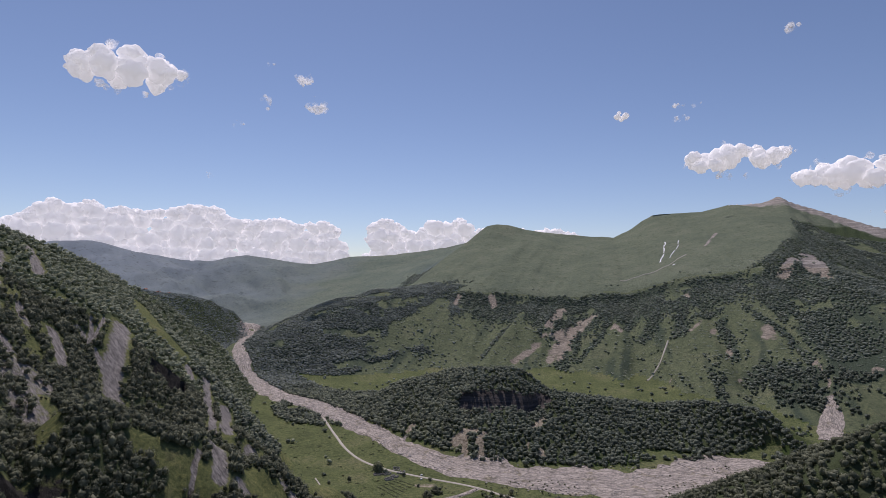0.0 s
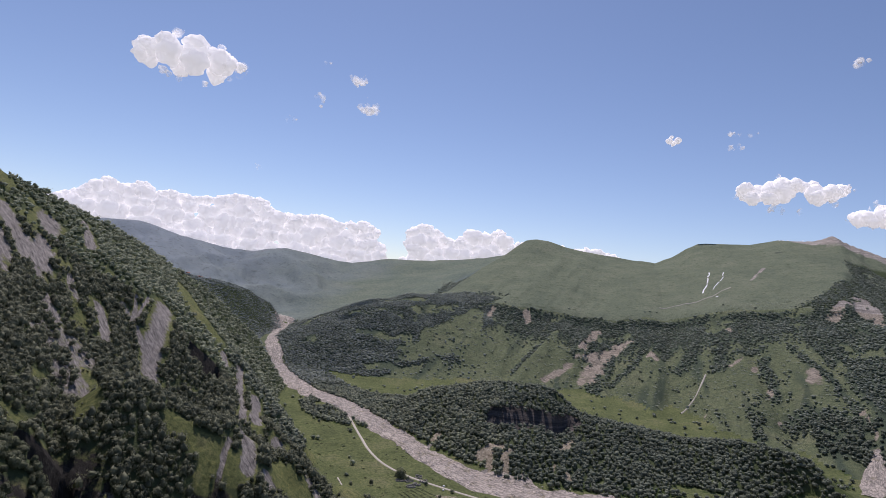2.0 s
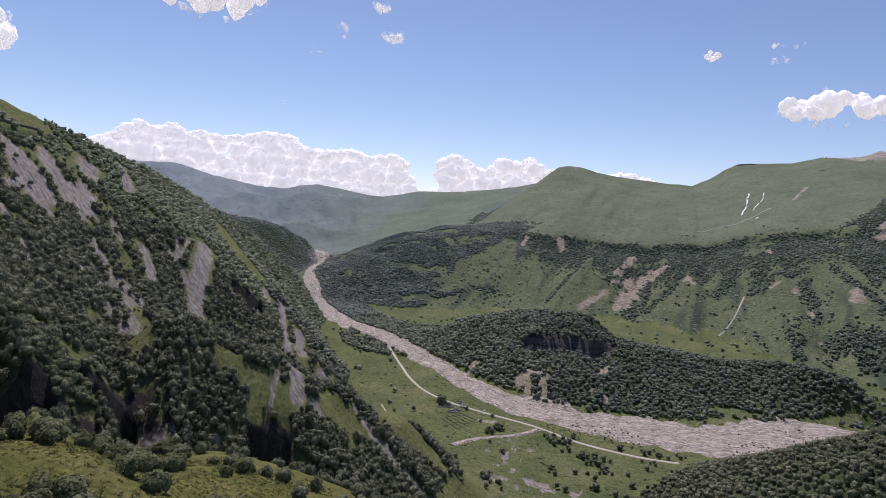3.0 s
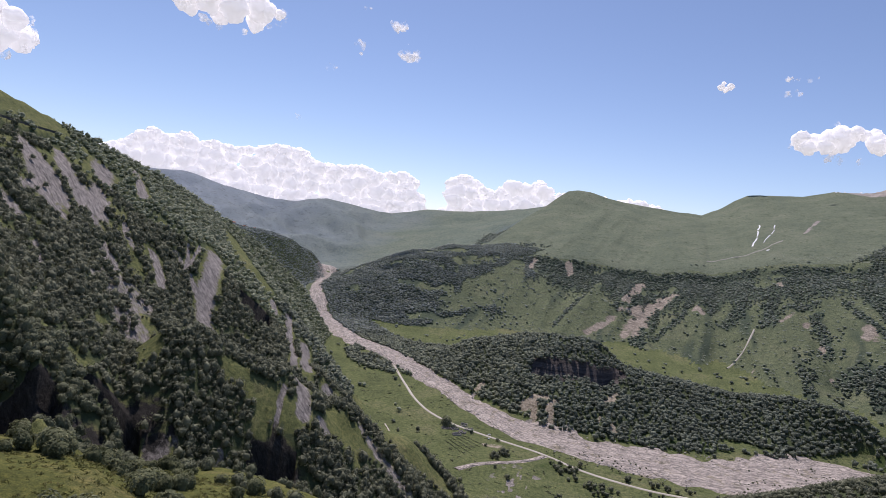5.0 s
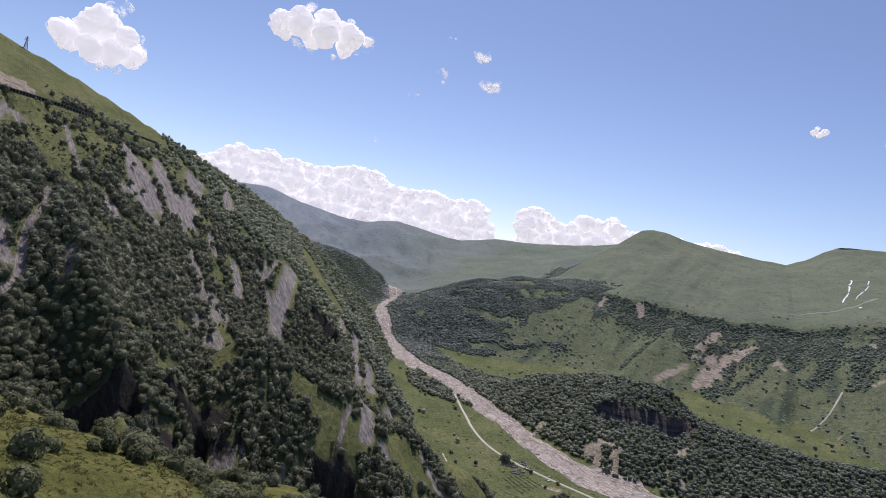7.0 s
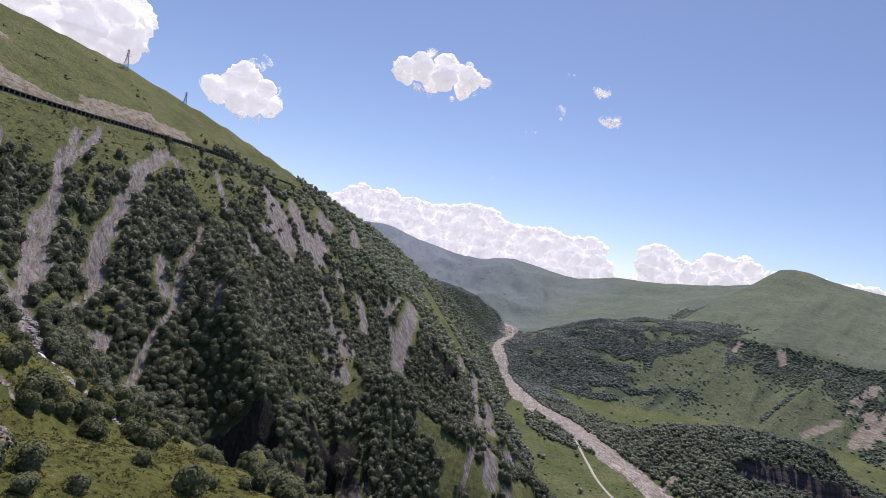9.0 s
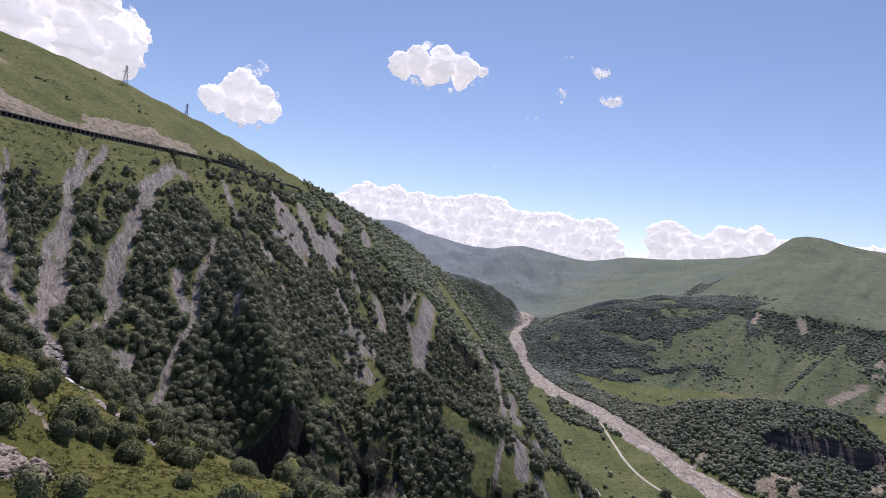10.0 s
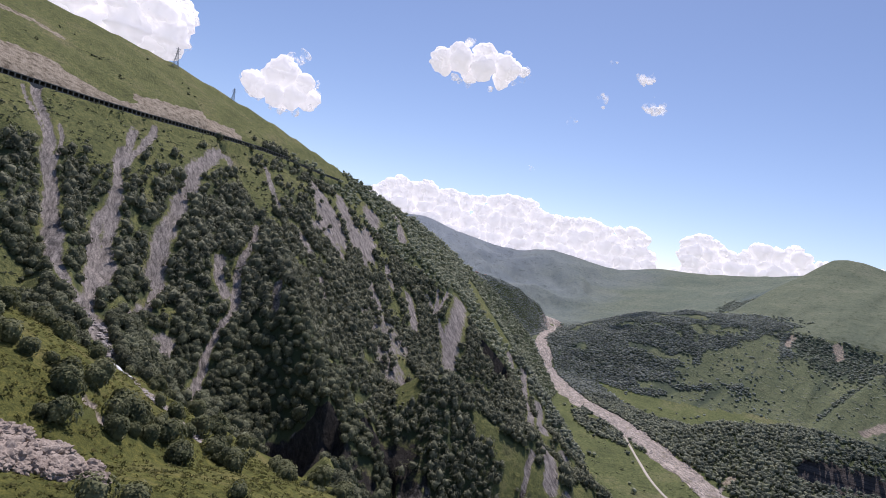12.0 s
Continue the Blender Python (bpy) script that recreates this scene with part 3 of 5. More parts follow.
CLIFFS = [
    (14, (-296, 310), (-314, 333)),
    (18, (-287, 359), (-275, 371)),
    (39, (-335, 479), (-317, 497)),
    (26, (-411, 944), (-388, 878)),
    (28, (-220, 546), (-204, 535)),
]
EAST_SCARS = [
    (58, (514, 2189), (415, 2100), (356, 1937)),
    (30, (446, 2310), (364, 2138)),
    (20, (345, 2088), (441, 2133)),
    (26, (318, 2038), (210, 1902)),
    (34, (920, 1753), (907, 1699)),
    (20, (818, 1862), (808, 1840)),
    (14, (801, 1724), (790, 1694)),
    (24, (575, 2084), (584, 2046)),
    (30, (189, 2427), (194, 2360)),
    (26, (59, 2454), (44, 2360)),
    (20, (848, 2164), (858, 2115)),
    (12, (753, 1880), (799, 1908)),
    (12, (618, 1681), (610, 1657)),
    (8, (764, 1584), (755, 1564)),
    (18, (1341, 3001), (1187, 2773)),
]
CRAG_SCARS = [
    (40, (1158, 2091), (1249, 2180)),
    (40, (1366, 2275), (1252, 2070)),
    (32, (1359, 2196), (1241, 1978)),
    (32, (1259, 2114), (1337, 2273)),
    (10, (926, 1538), (873, 1370)),
    (16, (1002, 1435), (1023, 1438)),
]
MOUND_SCARS = [
    (24, (53, 1154), (16, 1138)),
    (21, (37, 1123), (41, 1098)),
    (17, (75, 1130), (70, 1087)),
    (15, (200, 1228), (176, 1177)),
    (15, (-57, 1247), (-81, 1200)),
    (6, (154, 1115), (149, 1080)),
    (7, (172, 1103), (169, 1076)),
]
EAST_WOODS = [
    (20, (646, 2264), (507, 2006), (410, 1899)),
    (49, (798, 2277), (703, 2047), (640, 1961)),
    (38, (728, 2292), (618, 2065)),
    (46, (901, 2080), (940, 1988)),
    (27, (852, 1889), (825, 1776), (791, 1664)),
    (45, (800, 2067), (732, 1893)),
    (20, (948, 1922), (942, 1665), (918, 1526)),
    (81, (804, 1563), (888, 1476)),
    (85, (783, 1459), (848, 1390)),
    (38, (-91, 1962), (-64, 1966)),
    (20, (-223, 1858), (-151, 1921)),
    (15, (-284, 1783), (-241, 1801)),
    (15, (114, 1920), (228, 2160)),
    (24, (327, 2093), (388, 2056)),
    (30, (872, 1951), (801, 1955)),
    (20, (463, 2237), (363, 1977)),
]
TRACK = [(-282, 1398, 0), (-220, 1242, 0), (-175, 1127, 0), (-119, 1054, 0), (-37, 1010, 0), (54, 961, 0), (106, 911, 0), (184, 881, 0), (245, 871, 0)]
SIDE_TRACK = [(-73, 852, 0), (-50, 880, 0), (-19, 897, 0), (30, 925, 0), (54, 955, 0)]
UP_TRACK = [(-905, 2790, 0), (-830, 2650, 0), (-760, 2520, 0), (-770, 2380, 0)]
HILL_PATH = [(685, 1875, 0), (640, 1798, 0), (572, 1731, 0)]
SIDE_RIVER = [(868, 1385, 0), (850, 1355, 0), (822, 1310, 0), (790, 1255, 0), (757, 1205, 0)]


def inside(strips, x, y, swell=1.0):
    """1 within any of the strips, fading to 0 at their edges."""
    best = np.zeros(x.shape)
    for wide, *line in strips:
        near = (np.abs(x - line[0][0]) < 420) & (np.abs(y - line[0][1]) < 420)
        if not near.any():
            continue
        d = along([(a, b, 0) for a, b in line], x[near], y[near])[0]
        half = 0.5 * wide * swell
        best[near] = np.maximum(best[near], np.clip(1.25 - 0.8 * d / half, 0, 1))
    return best


def bare_strips(swell, x, y):
    return np.maximum.reduce([inside(strips, x, y, swell) for strips in (GULLIES, SCREES, FORKS, LOW_SCARS)])


def masks(x, y, z, kind):
    """Bare rock, cut banks and woodland, 0 to 1, over the land."""
    wig = 7 * rough(x, y, 26, 3, 91)
    ox, oy = x + 0.6 * wig, y + 0.6 * wig
    # the high slabs are broken up by shrubs that grow in their cracks
    broken = 1 - 0.8 * step(-0.12, -0.32, rough(0.5 * x + 0.86 * y, 0.3 * (0.86 * x - 0.5 * y), 15, 3, 161))
    bare = np.maximum(bare_strips(0.95, ox, oy), inside(SLABS, ox, oy, 0.95) * broken)
    slab = step(115, 50, np.hypot((x + 618) / 0.9, y - 715)) * step(-0.12, 0.12, rough(0.5 * x + 0.86 * y, 0.25 * (0.86 * x - 0.5 * y), 20, 4, 121))
    bare = np.maximum(bare, 0.8 * slab)
    open_ground = np.maximum(bare_strips(1.5, ox, oy), inside(SLABS, ox, oy, 1.4) * broken)
    bare = np.maximum(bare, 0.85 * inside(CLIFFS, x + wig, y + wig))
    fall_u, fall_v = 0.5 * x + 0.86 * y, 0.86 * x - 0.5 * y
    rills = step(480, 620, y) * step(0.34, 0.46, rough(fall_u + 8 * rough(x, y, 50, 2, 123), fall_v * 0.13, 44, 3, 125) + 0.25 * rough(x, y, 140, 2, 129))
    bare = np.maximum(bare, np.where((kind == 1) & (y < 1000), 0.6 * rills * step(300, 380, along(WEST_CREST, x, y)[0]), 0))
    bare = np.maximum(bare, np.clip(np.maximum.reduce([inside(strips, x + 2 * wig, y + 1.5 * wig, 1.05) for strips in (EAST_SCARS, CRAG_SCARS, MOUND_SCARS)]) * (1.0 + 1.1 * rough(x, y, 22, 3, 147)), 0, 1))
    green = inside(GREENS, x + wig, y + wig, 1.35)
    d, _, s, side = along(GALLERY, x, y)
    lobe = np.where(y < 470, 70 * step(492, 360, y), 46 * step(676, 640, y)) + 5 * rough(y, y * 0, 30, 3, 93)
    lobe = np.maximum(lobe, 27 + 4 * rough(y, y * 0, 22, 3, 94))
    cut = ((side > 0) & (y < 640) & (d > 5)) * step(lobe, lobe - 6, d) * (d < 95)
    below = np.where(side < 0, d, -d)
    peak = np.hypot(x - 2030, y - 3640)
    end_d = along(EAST_END, x, y)[0]
    strata = np.maximum(step(-0.35, 0.1, rough(x, y, 160, 4, 95)) * step(300, 120, peak), step(230, 110, end_d + 70 * rough(x, y, 120, 4, 97)) * step(160, 230, z))
    bare = np.maximum(bare, np.where((kind == 4) | (kind == 8) | (kind == 10), strata, 0))
    clump = rough(x, y, 75, 4, 101)
    west = step(35, 150, below + 70 * clump) * step(-0.42, -0.12, clump + 0.12) * step(-305, -285, z + 20 * clump)
    west = west * step(-0.55, -0.3, rough(x, y, 30, 3, 131) + 0.25 * rough(x, y, 140, 2, 133))
    fringe = (y > 560) & (y < 930) & (below > -85) & (below < 40)
    west = np.where(fringe, 0.85 * step(-0.05, 0.2, clump + 0.4 * step(-80, -10, below) - 0.2), west)
    west = np.where(y > 900, step(-0.5, -0.2, clump + 0.2 + (below > 0) * 0.5), west)
    east_d, _, east_s = east_frame(x, y)
    band = step(1790, 1825, east_d + 30 * clump) * step(2160, 1980, east_d + 190 * rough(east_s, east_d * 0.3, 150, 4, 103))
    streaks = step(0.2, 0.45, rough(east_s, east_d * 0.15, 100, 4, 105)) * (east_d > 1850) * 0.8
    dots = 0.07 * (east_d > 1850) * step(-0.1, 0.5, rough(x, y, 90, 3, 135)) + 0.006 * (east_d > 1700)
    knob_d = along(KNOB_CREST, x, y)[0] + 110 * rough(x, y, 140, 4, 119)
    wide = 230 + 260 * step(-80, -330, x)
    knob_wood = step(wide, wide - 60, knob_d) * step(2700, 2560, y) * step(-0.5, -0.2, clump)
    spur_d, _, _, spur_side = along(FLANK_EDGE, x + 3 * wig, y + 3 * wig)
    flank = (spur_side > 0) * step(5, 40, spur_d) * (y > 1400) * step(330, 230, z + 60 * clump) * step(-0.5, -0.2, clump)
    dots = np.maximum(dots, flank)
    east = np.maximum(np.maximum(band * step(-0.45, -0.2, clump), streaks), np.maximum(dots, knob_wood))
    copse = inside(EAST_WOODS, x + 2 * wig, y + 2 * wig, 1.1)
    east = np.maximum(east, 0.95 * copse)
    ridge_scrub = step(0, 25, valley_line(y) - x) * step(150, 70, valley_line(y) - x) * step(2850, 3000, y) * step(3750, 3550, y + 120 * clump)
    east = np.maximum(east, 0.7 * ridge_scrub)
    riverside = along(MOUND_CREST, x, y)[0]
    floor = np.where(riverside < 150, np.where(x < 300, 0.95 * step(-0.6, -0.3, clump), 0.7 * step(-0.3, 0.1, clump)), 0.012 + 0.5 * step(0.45, 0.6, clump))
    rubble = step(150, 80, np.hypot((x - 85) / 1.3, (y - 855))) * step(-0.15, 0.3, rough(x, y, 40, 3, 127))
    floor = np.where((y < 955) & (x > -30), np.maximum(floor, 0.55 * rubble), floor)
    floor = np.where((x > 150) & (x < 700) & (y < 1110) & (y > 1020), 0.9 * step(-0.4, -0.05, clump), floor)
    floor = np.where((x < -60) & (y > 1000) & (y < 1500) & (riverside > 150), 0.012, floor)
    wood = np.choose(kind, [floor, west, (0.05 + 0.6 * step(0.14, 0.42, rough(x, y, 34, 3, 107))) * step(15, 19, np.hypot(x + 215, y - 122)), step(-0.7, -0.4, clump), east,
                            np.maximum(np.maximum(knob_wood, 0.05), copse), np.ones(x.shape), 0.92 + 0 * x, step(-0.5, -0.2, clump) * step(330, 230, z + 60 * clump) * 1.0,
                            0 * x, 0 * x])
    terrace = inside([(13, (-822, 343), (-837, 382), (-840, 415), (-823, 440))], x + 0.7 * wig, y + 0.7 * wig)
    cut = np.maximum(cut, 0.85 * terrace)
    fan_bed = inside([(66, (2, 858), (9, 785), (47, 750), (83, 732))], x + 3 * wig, y + 3 * wig)
    bare = np.maximum(bare, np.where(kind == 0, 0.9 * fan_bed * step(-0.02, 0.3, rough(x, y, 12, 4, 163)), 0))
    wood = np.where((kind == 0) & (fan_bed > 0.1), 0.4 * step(0.0, 0.25, rough(x, y, 22, 3, 165)), wood)
    worn = inside([(13, (-38, 970), (-14, 968))], x + 0.5 * wig, y + 0.5 * wig)
    cut = np.maximum(cut, 0.8 * worn)
    wood = wood * (1 - step(0.3, 0.6, green)) * (1 - step(0.35, 0.7, np.maximum(bare, open_ground) + 0.3 * rough(x, y, 12, 2, 117))) * (1 - cut)
    wood = wood * step(9, 14, d) * step(9, 16, along(SIDE_TRACK, x, y)[0])
    wood = np.where(copse > 0.4, wood, wood * (1 - 0.985 * step(0.3, 0.6, inside(MEADOWS, x + 2 * wig, y + 2 * wig))))
    flow, _, _, bank = along(RIVER, x, y)
    side_d, _, side_s, _ = along(SIDE_RIVER, x, y)
    right_bank = (kind == 0) & (bank > 0) & (y > 1480) & (y < 2700) & (flow < 130) & (x < -120)
    wood = np.where(right_bank, step(-0.6, -0.3, clump + 0.2), wood)
    cliff_y = 1262 + 55 * step(165, 215, x) + 5 * rough(x, y, 22, 3, 65)
    sides = step(20, 42, x) * step(236, 220, x) * (kind == 6)
    cliff = step(cliff_y - 34, cliff_y - 26, y) * step(cliff_y + 22, cliff_y + 14, y) * sides
    wood = wood * (1 - step(cliff_y - 24, cliff_y - 18, y) * step(cliff_y + 5, cliff_y + 2, y) * sides)
    cut = np.maximum(cut, np.where((kind == 6) & (y < 1300), bare, 0))
    bare = np.where(kind == 6, cliff, bare)
    half = np.where(bank > 0, 24 + 46 * step(0, 260, x), 32 + 48 * step(-60, 160, x))
    wood = wood * step(half - 2, half + 5, flow) * step(5, 9, along(TRACK, x, y)[0]) * step(0, 7, side_d - 5 - 24 * step(60, 170, side_s))
    face = step(1.5, 5, hollowed(x, y, True))
    bare = np.maximum(bare, face)
    wood = wood * (1 - face)
    return bare, cut, np.clip(wood, 0, 1)


# ---- the land, one sheet out to the horizon, divided by its kinds of ground ----
CENTRE = (-40.0, 20.0)
fan = np.radians(np.concatenate([np.arange(-74, 42, 0.12), np.arange(42, 286, 4.0)]))
reach = np.concatenate([[0.02, 30.0, 60.0, 90.0], 115 * (420 / 115) ** (np.arange(60) / 60), 420 * (5300 / 420) ** (np.arange(236) / 235)])
fan_grid, reach_grid = np.meshgrid(fan, reach)
GX, GY = CENTRE[0] + reach_grid * np.sin(fan_grid), CENTRE[1] + reach_grid * np.cos(fan_grid)
GZ, GK = land(GX, GY, True)
bare_mask, cut_mask, wood_mask = masks(GX, GY, GZ, GK)
# scrub and dark heath run down the lower east slopes in streaks
east_d, _, east_s = east_frame(GX, GY)
heath = 0.2 + 0.5 * step(0.0, 0.5, rough(east_s + 14 * rough(GX, GY, 60, 2, 141), east_d * 0.09, 46, 4, 143)) + 0.2 * rough(GX, GY, 130, 3, 145)
ground_wood = np.where(np.isin(GK, [4, 5, 8]), np.maximum(wood_mask, heath * step(1790, 1850, east_d)), wood_mask)
# outcrops of dark slate among the trees; cliff shade is put into their colour
slate_shade_wig = 7 * rough(GX, GY, 26, 3, 91)
slate_shade_mask = np.where(GK == 1, np.maximum(inside(CLIFFS, GX + slate_shade_wig, GY + slate_shade_wig, 1.5), step(0.5, 4, hollowed(GX, GY, True))), 0)
# scars lie a little lower than the turf round them, and rubble roughens them
GZ = GZ - 2.5 * step(0.2, 0.8, bare_mask) * (1 - 0.7 * np.abs(rough(GX, GY, 9, 3, 111))) + 1.6 * bare_mask * rough(GX, GY, 7, 3, 113)
nr, na = GX.shape
row_i, col_j = np.meshgrid(np.arange(nr - 1), np.arange(na), indexing="ij")
next_j = (col_j + 1) % na
quads = np.stack([row_i * na + col_j, row_i * na + next_j, (row_i + 1) * na + next_j, (row_i + 1) * na + col_j], -1).reshape(-1, 4)
all_verts = np.stack([GX, GY, GZ], -1).reshape(-1, 3)
PART = np.where(((GK == 4) & (east_d > 1810)) | (GK == 5) | ((GK == 8) & (GZ < 150)), 11, GK)
PART = np.where((PART == 4) & (GX < valley_line(GY)), 12, PART)
quad_kind = PART.reshape(-1)[quads[:, 0]]


def mesh_from(name, verts, faces, mat, smooth=True):  # smooth: one value, or one for each face
    """A mesh from arrays of vertices and of faces with one number of corners."""
    me = bpy.data.meshes.new(name)
    corners = faces.shape[1]
    me.vertices.add(len(verts))
    me.vertices.foreach_set("co", np.ascontiguousarray(verts, np.float32).reshape(-1))
    me.loops.add(faces.size)
    me.loops.foreach_set("vertex_index", np.ascontiguousarray(faces, np.int32).reshape(-1))
    me.polygons.add(len(faces))
    me.polygons.foreach_set("loop_start", np.arange(0, faces.size, corners, dtype=np.int32))
    me.polygons.foreach_set("use_smooth", np.full(len(faces), smooth) if isinstance(smooth, bool) else smooth)
    me.update(calc_edges=True)
    me.materials.append(mat)
    return me


def ground_piece(name, kinds, mat, label, category):
    chosen = quads[np.isin(quad_kind, kinds)]
    used, faces = np.unique(chosen.reshape(-1), return_inverse=True)
    me = mesh_from(name, all_verts[used], faces.reshape(-1, 4), mat)
    for key, values in (("bare", bare_mask), ("cut", cut_mask), ("wood", ground_wood), ("slate_shade", slate_shade_mask)):
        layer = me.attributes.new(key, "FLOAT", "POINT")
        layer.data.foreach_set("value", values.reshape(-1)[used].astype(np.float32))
    return tagged(new(name, me), label, category, kind="structure")


ground_piece("ground", [0], LAND["floor"], "green meadow on the flat valley floor", "valley floor")
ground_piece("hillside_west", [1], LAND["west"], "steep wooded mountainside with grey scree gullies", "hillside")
ground_piece("hillside_near", [2], LAND["spur"], "sunlit grassy spur with scattered shrubs", "hillside")
ground_piece("hillside_up_valley", [3], LAND["up"], "dark wooded spur above the river bend", "hillside")
ground_piece("hillside_east_lower", [11], LAND["lower"], "scrubby green slope below the pasture", "hillside")
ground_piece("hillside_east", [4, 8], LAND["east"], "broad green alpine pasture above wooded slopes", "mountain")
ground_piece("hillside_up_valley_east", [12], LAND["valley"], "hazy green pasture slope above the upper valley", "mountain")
ground_piece("mound", [6], LAND["mound"], "densely wooded mound above the river", "hill")
ground_piece("hillside_south", [7], LAND["up"], "wooded slope falling to the riverbed", "hillside")
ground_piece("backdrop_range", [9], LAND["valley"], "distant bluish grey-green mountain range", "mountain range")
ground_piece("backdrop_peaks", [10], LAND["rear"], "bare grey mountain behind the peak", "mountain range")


# ---- river, tracks and paths laid on the land ----
def smooth_line(line, gap):
    """The line resampled at even gaps, its corners rounded."""
    pts = np.array([(a, b) for a, b, _ in line], float)
    for _ in range(3):
        cut_a, cut_b = 0.75 * pts[:-1] + 0.25 * pts[1:], 0.25 * pts[:-1] + 0.75 * pts[1:]
        pts = np.concatenate([pts[:1], np.stack([cut_a, cut_b], 1).reshape(-1, 2), pts[-1:]])
    run = np.concatenate([[0], np.cumsum(np.hypot(*np.diff(pts, axis=0).T))])
    at = np.arange(0, run[-1], gap)
    return np.stack([np.interp(at, run, pts[:, 0]), np.interp(at, run, pts[:, 1])], 1), at


def ribbon(name, line, width, mat, label, category, gap=6.0, across=12, lift=1.0, ragged=0.0, seed=0, kind="structure"):
    pts, run = smooth_line(line, gap)
    way = np.gradient(pts, axis=0)
    way /= np.hypot(*way.T)[:, None]
    wide = width(run) if callable(width) else np.full(len(run), float(width))
    left = wide / 2 * (1 + ragged * rough(run, run * 0 + 7, 48, 5, seed))
    right = wide / 2 * (1 + ragged * rough(run, run * 0 + 31, 48, 5, seed + 5))
    k = np.linspace(0, 1, across + 1)
    off = -right[:, None] + (left + right)[:, None] * k
    X = pts[:, 0:1] - way[:, 1:2] * off
    Y = pts[:, 1:2] + way[:, 0:1] * off
    Z = land(X, Y) + lift * (1 - 1.6 * np.abs(2 * k - 1) ** 6)
    n, c = X.shape
    i, j = np.meshgrid(np.arange(n - 1), np.arange(c - 1), indexing="ij")
    faces = np.stack([i * c + j, (i + 1) * c + j, (i + 1) * c + j + 1, i * c + j + 1], -1).reshape(-1, 4)[:, ::-1]
    me = mesh_from(name, np.stack([X, Y, Z], -1).reshape(-1, 3), faces, mat)
    uv = me.uv_layers.new(name="flow")
    flow = np.stack([np.broadcast_to(run[:, None], X.shape), off], -1).reshape(-1, 2)
    uv.data.foreach_set("uv", flow[faces.reshape(-1)].astype(np.float32).reshape(-1))
    return tagged(new(name, me), label, category, kind=kind)


river_width = lambda s: 50 + 46 * step(950, 1150, s) * step(1620, 1350, s) + 8 * np.sin(s / 160) + 18 * step(1800, 2400, s) + 92 * step(2800, 3250, s)
ribbon("river_bed", RIVER, river_width, GRAVEL, "wide pale gravel riverbed with braided channels", "riverbed", 4.5, 26, 1.6, 0.55, 201)
ribbon("side_river_bed", SIDE_RIVER, lambda s: 16 + 30 * step(0, 80, s), GRAVEL, "grey gravel fan of a side stream", "riverbed", 8.0, 12, 1.5, 0.4, 211)
ribbon("dirt_road", TRACK, 6.5, DIRT, "pale dirt track along the river meadow", "dirt road", 5.0, 4, 0.9, 0.1, 221)
ribbon("side_stream_bed", SIDE_TRACK, 11.0, GRAVEL, "pale gravel bed of a small side stream", "riverbed", 4.0, 6, 1.2, 0.5, 223)
ribbon("upper_dirt_road", UP_TRACK, 8.0, DIRT, "pale dirt track beside the riverbed", "dirt road", 8.0, 4, 2.2, 0.1, 225)
ribbon("meadow_path", [(-206, 998, 0), (-191, 964, 0)], 3.2, DIRT, "short pale path worn into the meadow", "path", 3.0, 3, 0.7, 0.3, 229)
ribbon("hill_path", HILL_PATH, 7.0, DIRT, "eroded pale path down the pasture", "path", 8.0, 3, 2.5, 0.3, 227)

ribbon("pasture_path", [(731, 2541, 0), (806, 2534, 0), (888, 2566, 0), (968, 2590, 0), (1069, 2692, 0)], 6.0, DIRT, "pale worn track across the high pasture", "path", 10.0, 3, 2.5, 0.5, 233)


# ---- helpers for things ----
def part(name, bm, mat, parent, label="", smooth=False):
    me = bpy.data.meshes.new(name)
    bm.to_mesh(me)
    bm.free()
    me.materials.append(mat)
    if smooth:
        me.polygons.foreach_set("use_smooth", np.ones(len(me.polygons), bool))
    ob = new(name, me)
    ob.parent = parent
    return tagged(ob, label)


def put_box(bm, size, at, turn=None):
    m = Matrix.Translation(at) @ (turn.to_4x4() if turn else Matrix()) @ Matrix.Diagonal((*size, 1))
    bmesh.ops.create_cube(bm, size=1, matrix=m)


def put_bar(bm, a, b, thick):
    a, b = Vector(a), Vector(b)
    turn = (b - a).to_track_quat("Z", "Y").to_matrix().to_4x4()
    bmesh.ops.create_cube(bm, size=1, matrix=Matrix.Translation((a + b) / 2) @ turn @ Matrix.Diagonal((thick, thick, (b - a).length, 1)))


# ---- the avalanche gallery and the road ----
def gallery_points(y0, y1, gap):
    pts, run = smooth_line(GALLERY, 1.0)
    high = np.interp(pts[:, 1], [p[1] for p in GALLERY], [p[2] for p in GALLERY])
    ok = (pts[:, 1] >= y0) & (pts[:, 1] <= y1)
    pts, high = pts[ok], high[ok]
    way = np.gradient(pts, axis=0)
    way /= np.hypot(*way.T)[:, None]
    return [(pts[k], high[k], way[k]) for k in range(0, len(pts), gap)]


def sweep(bm, stations, profile):
    """A beam with that cross-section (metres to the valley side, metres up) along the stations."""
    last = None
    for p, z, w in stations:
        ring = [bm.verts.new((p[0] + w[1] * a, p[1] - w[0] * a, z + b)) for a, b in profile]
        if last:
            for k in range(len(ring)):
                bm.faces.new((last[k], last[k - 1], ring[k - 1], ring[k]))
        else:
            bm.faces.new(ring)
        last = ring
    bm.faces.new(last[::-1])
    bmesh.ops.recalc_face_normals(bm, faces=bm.faces)


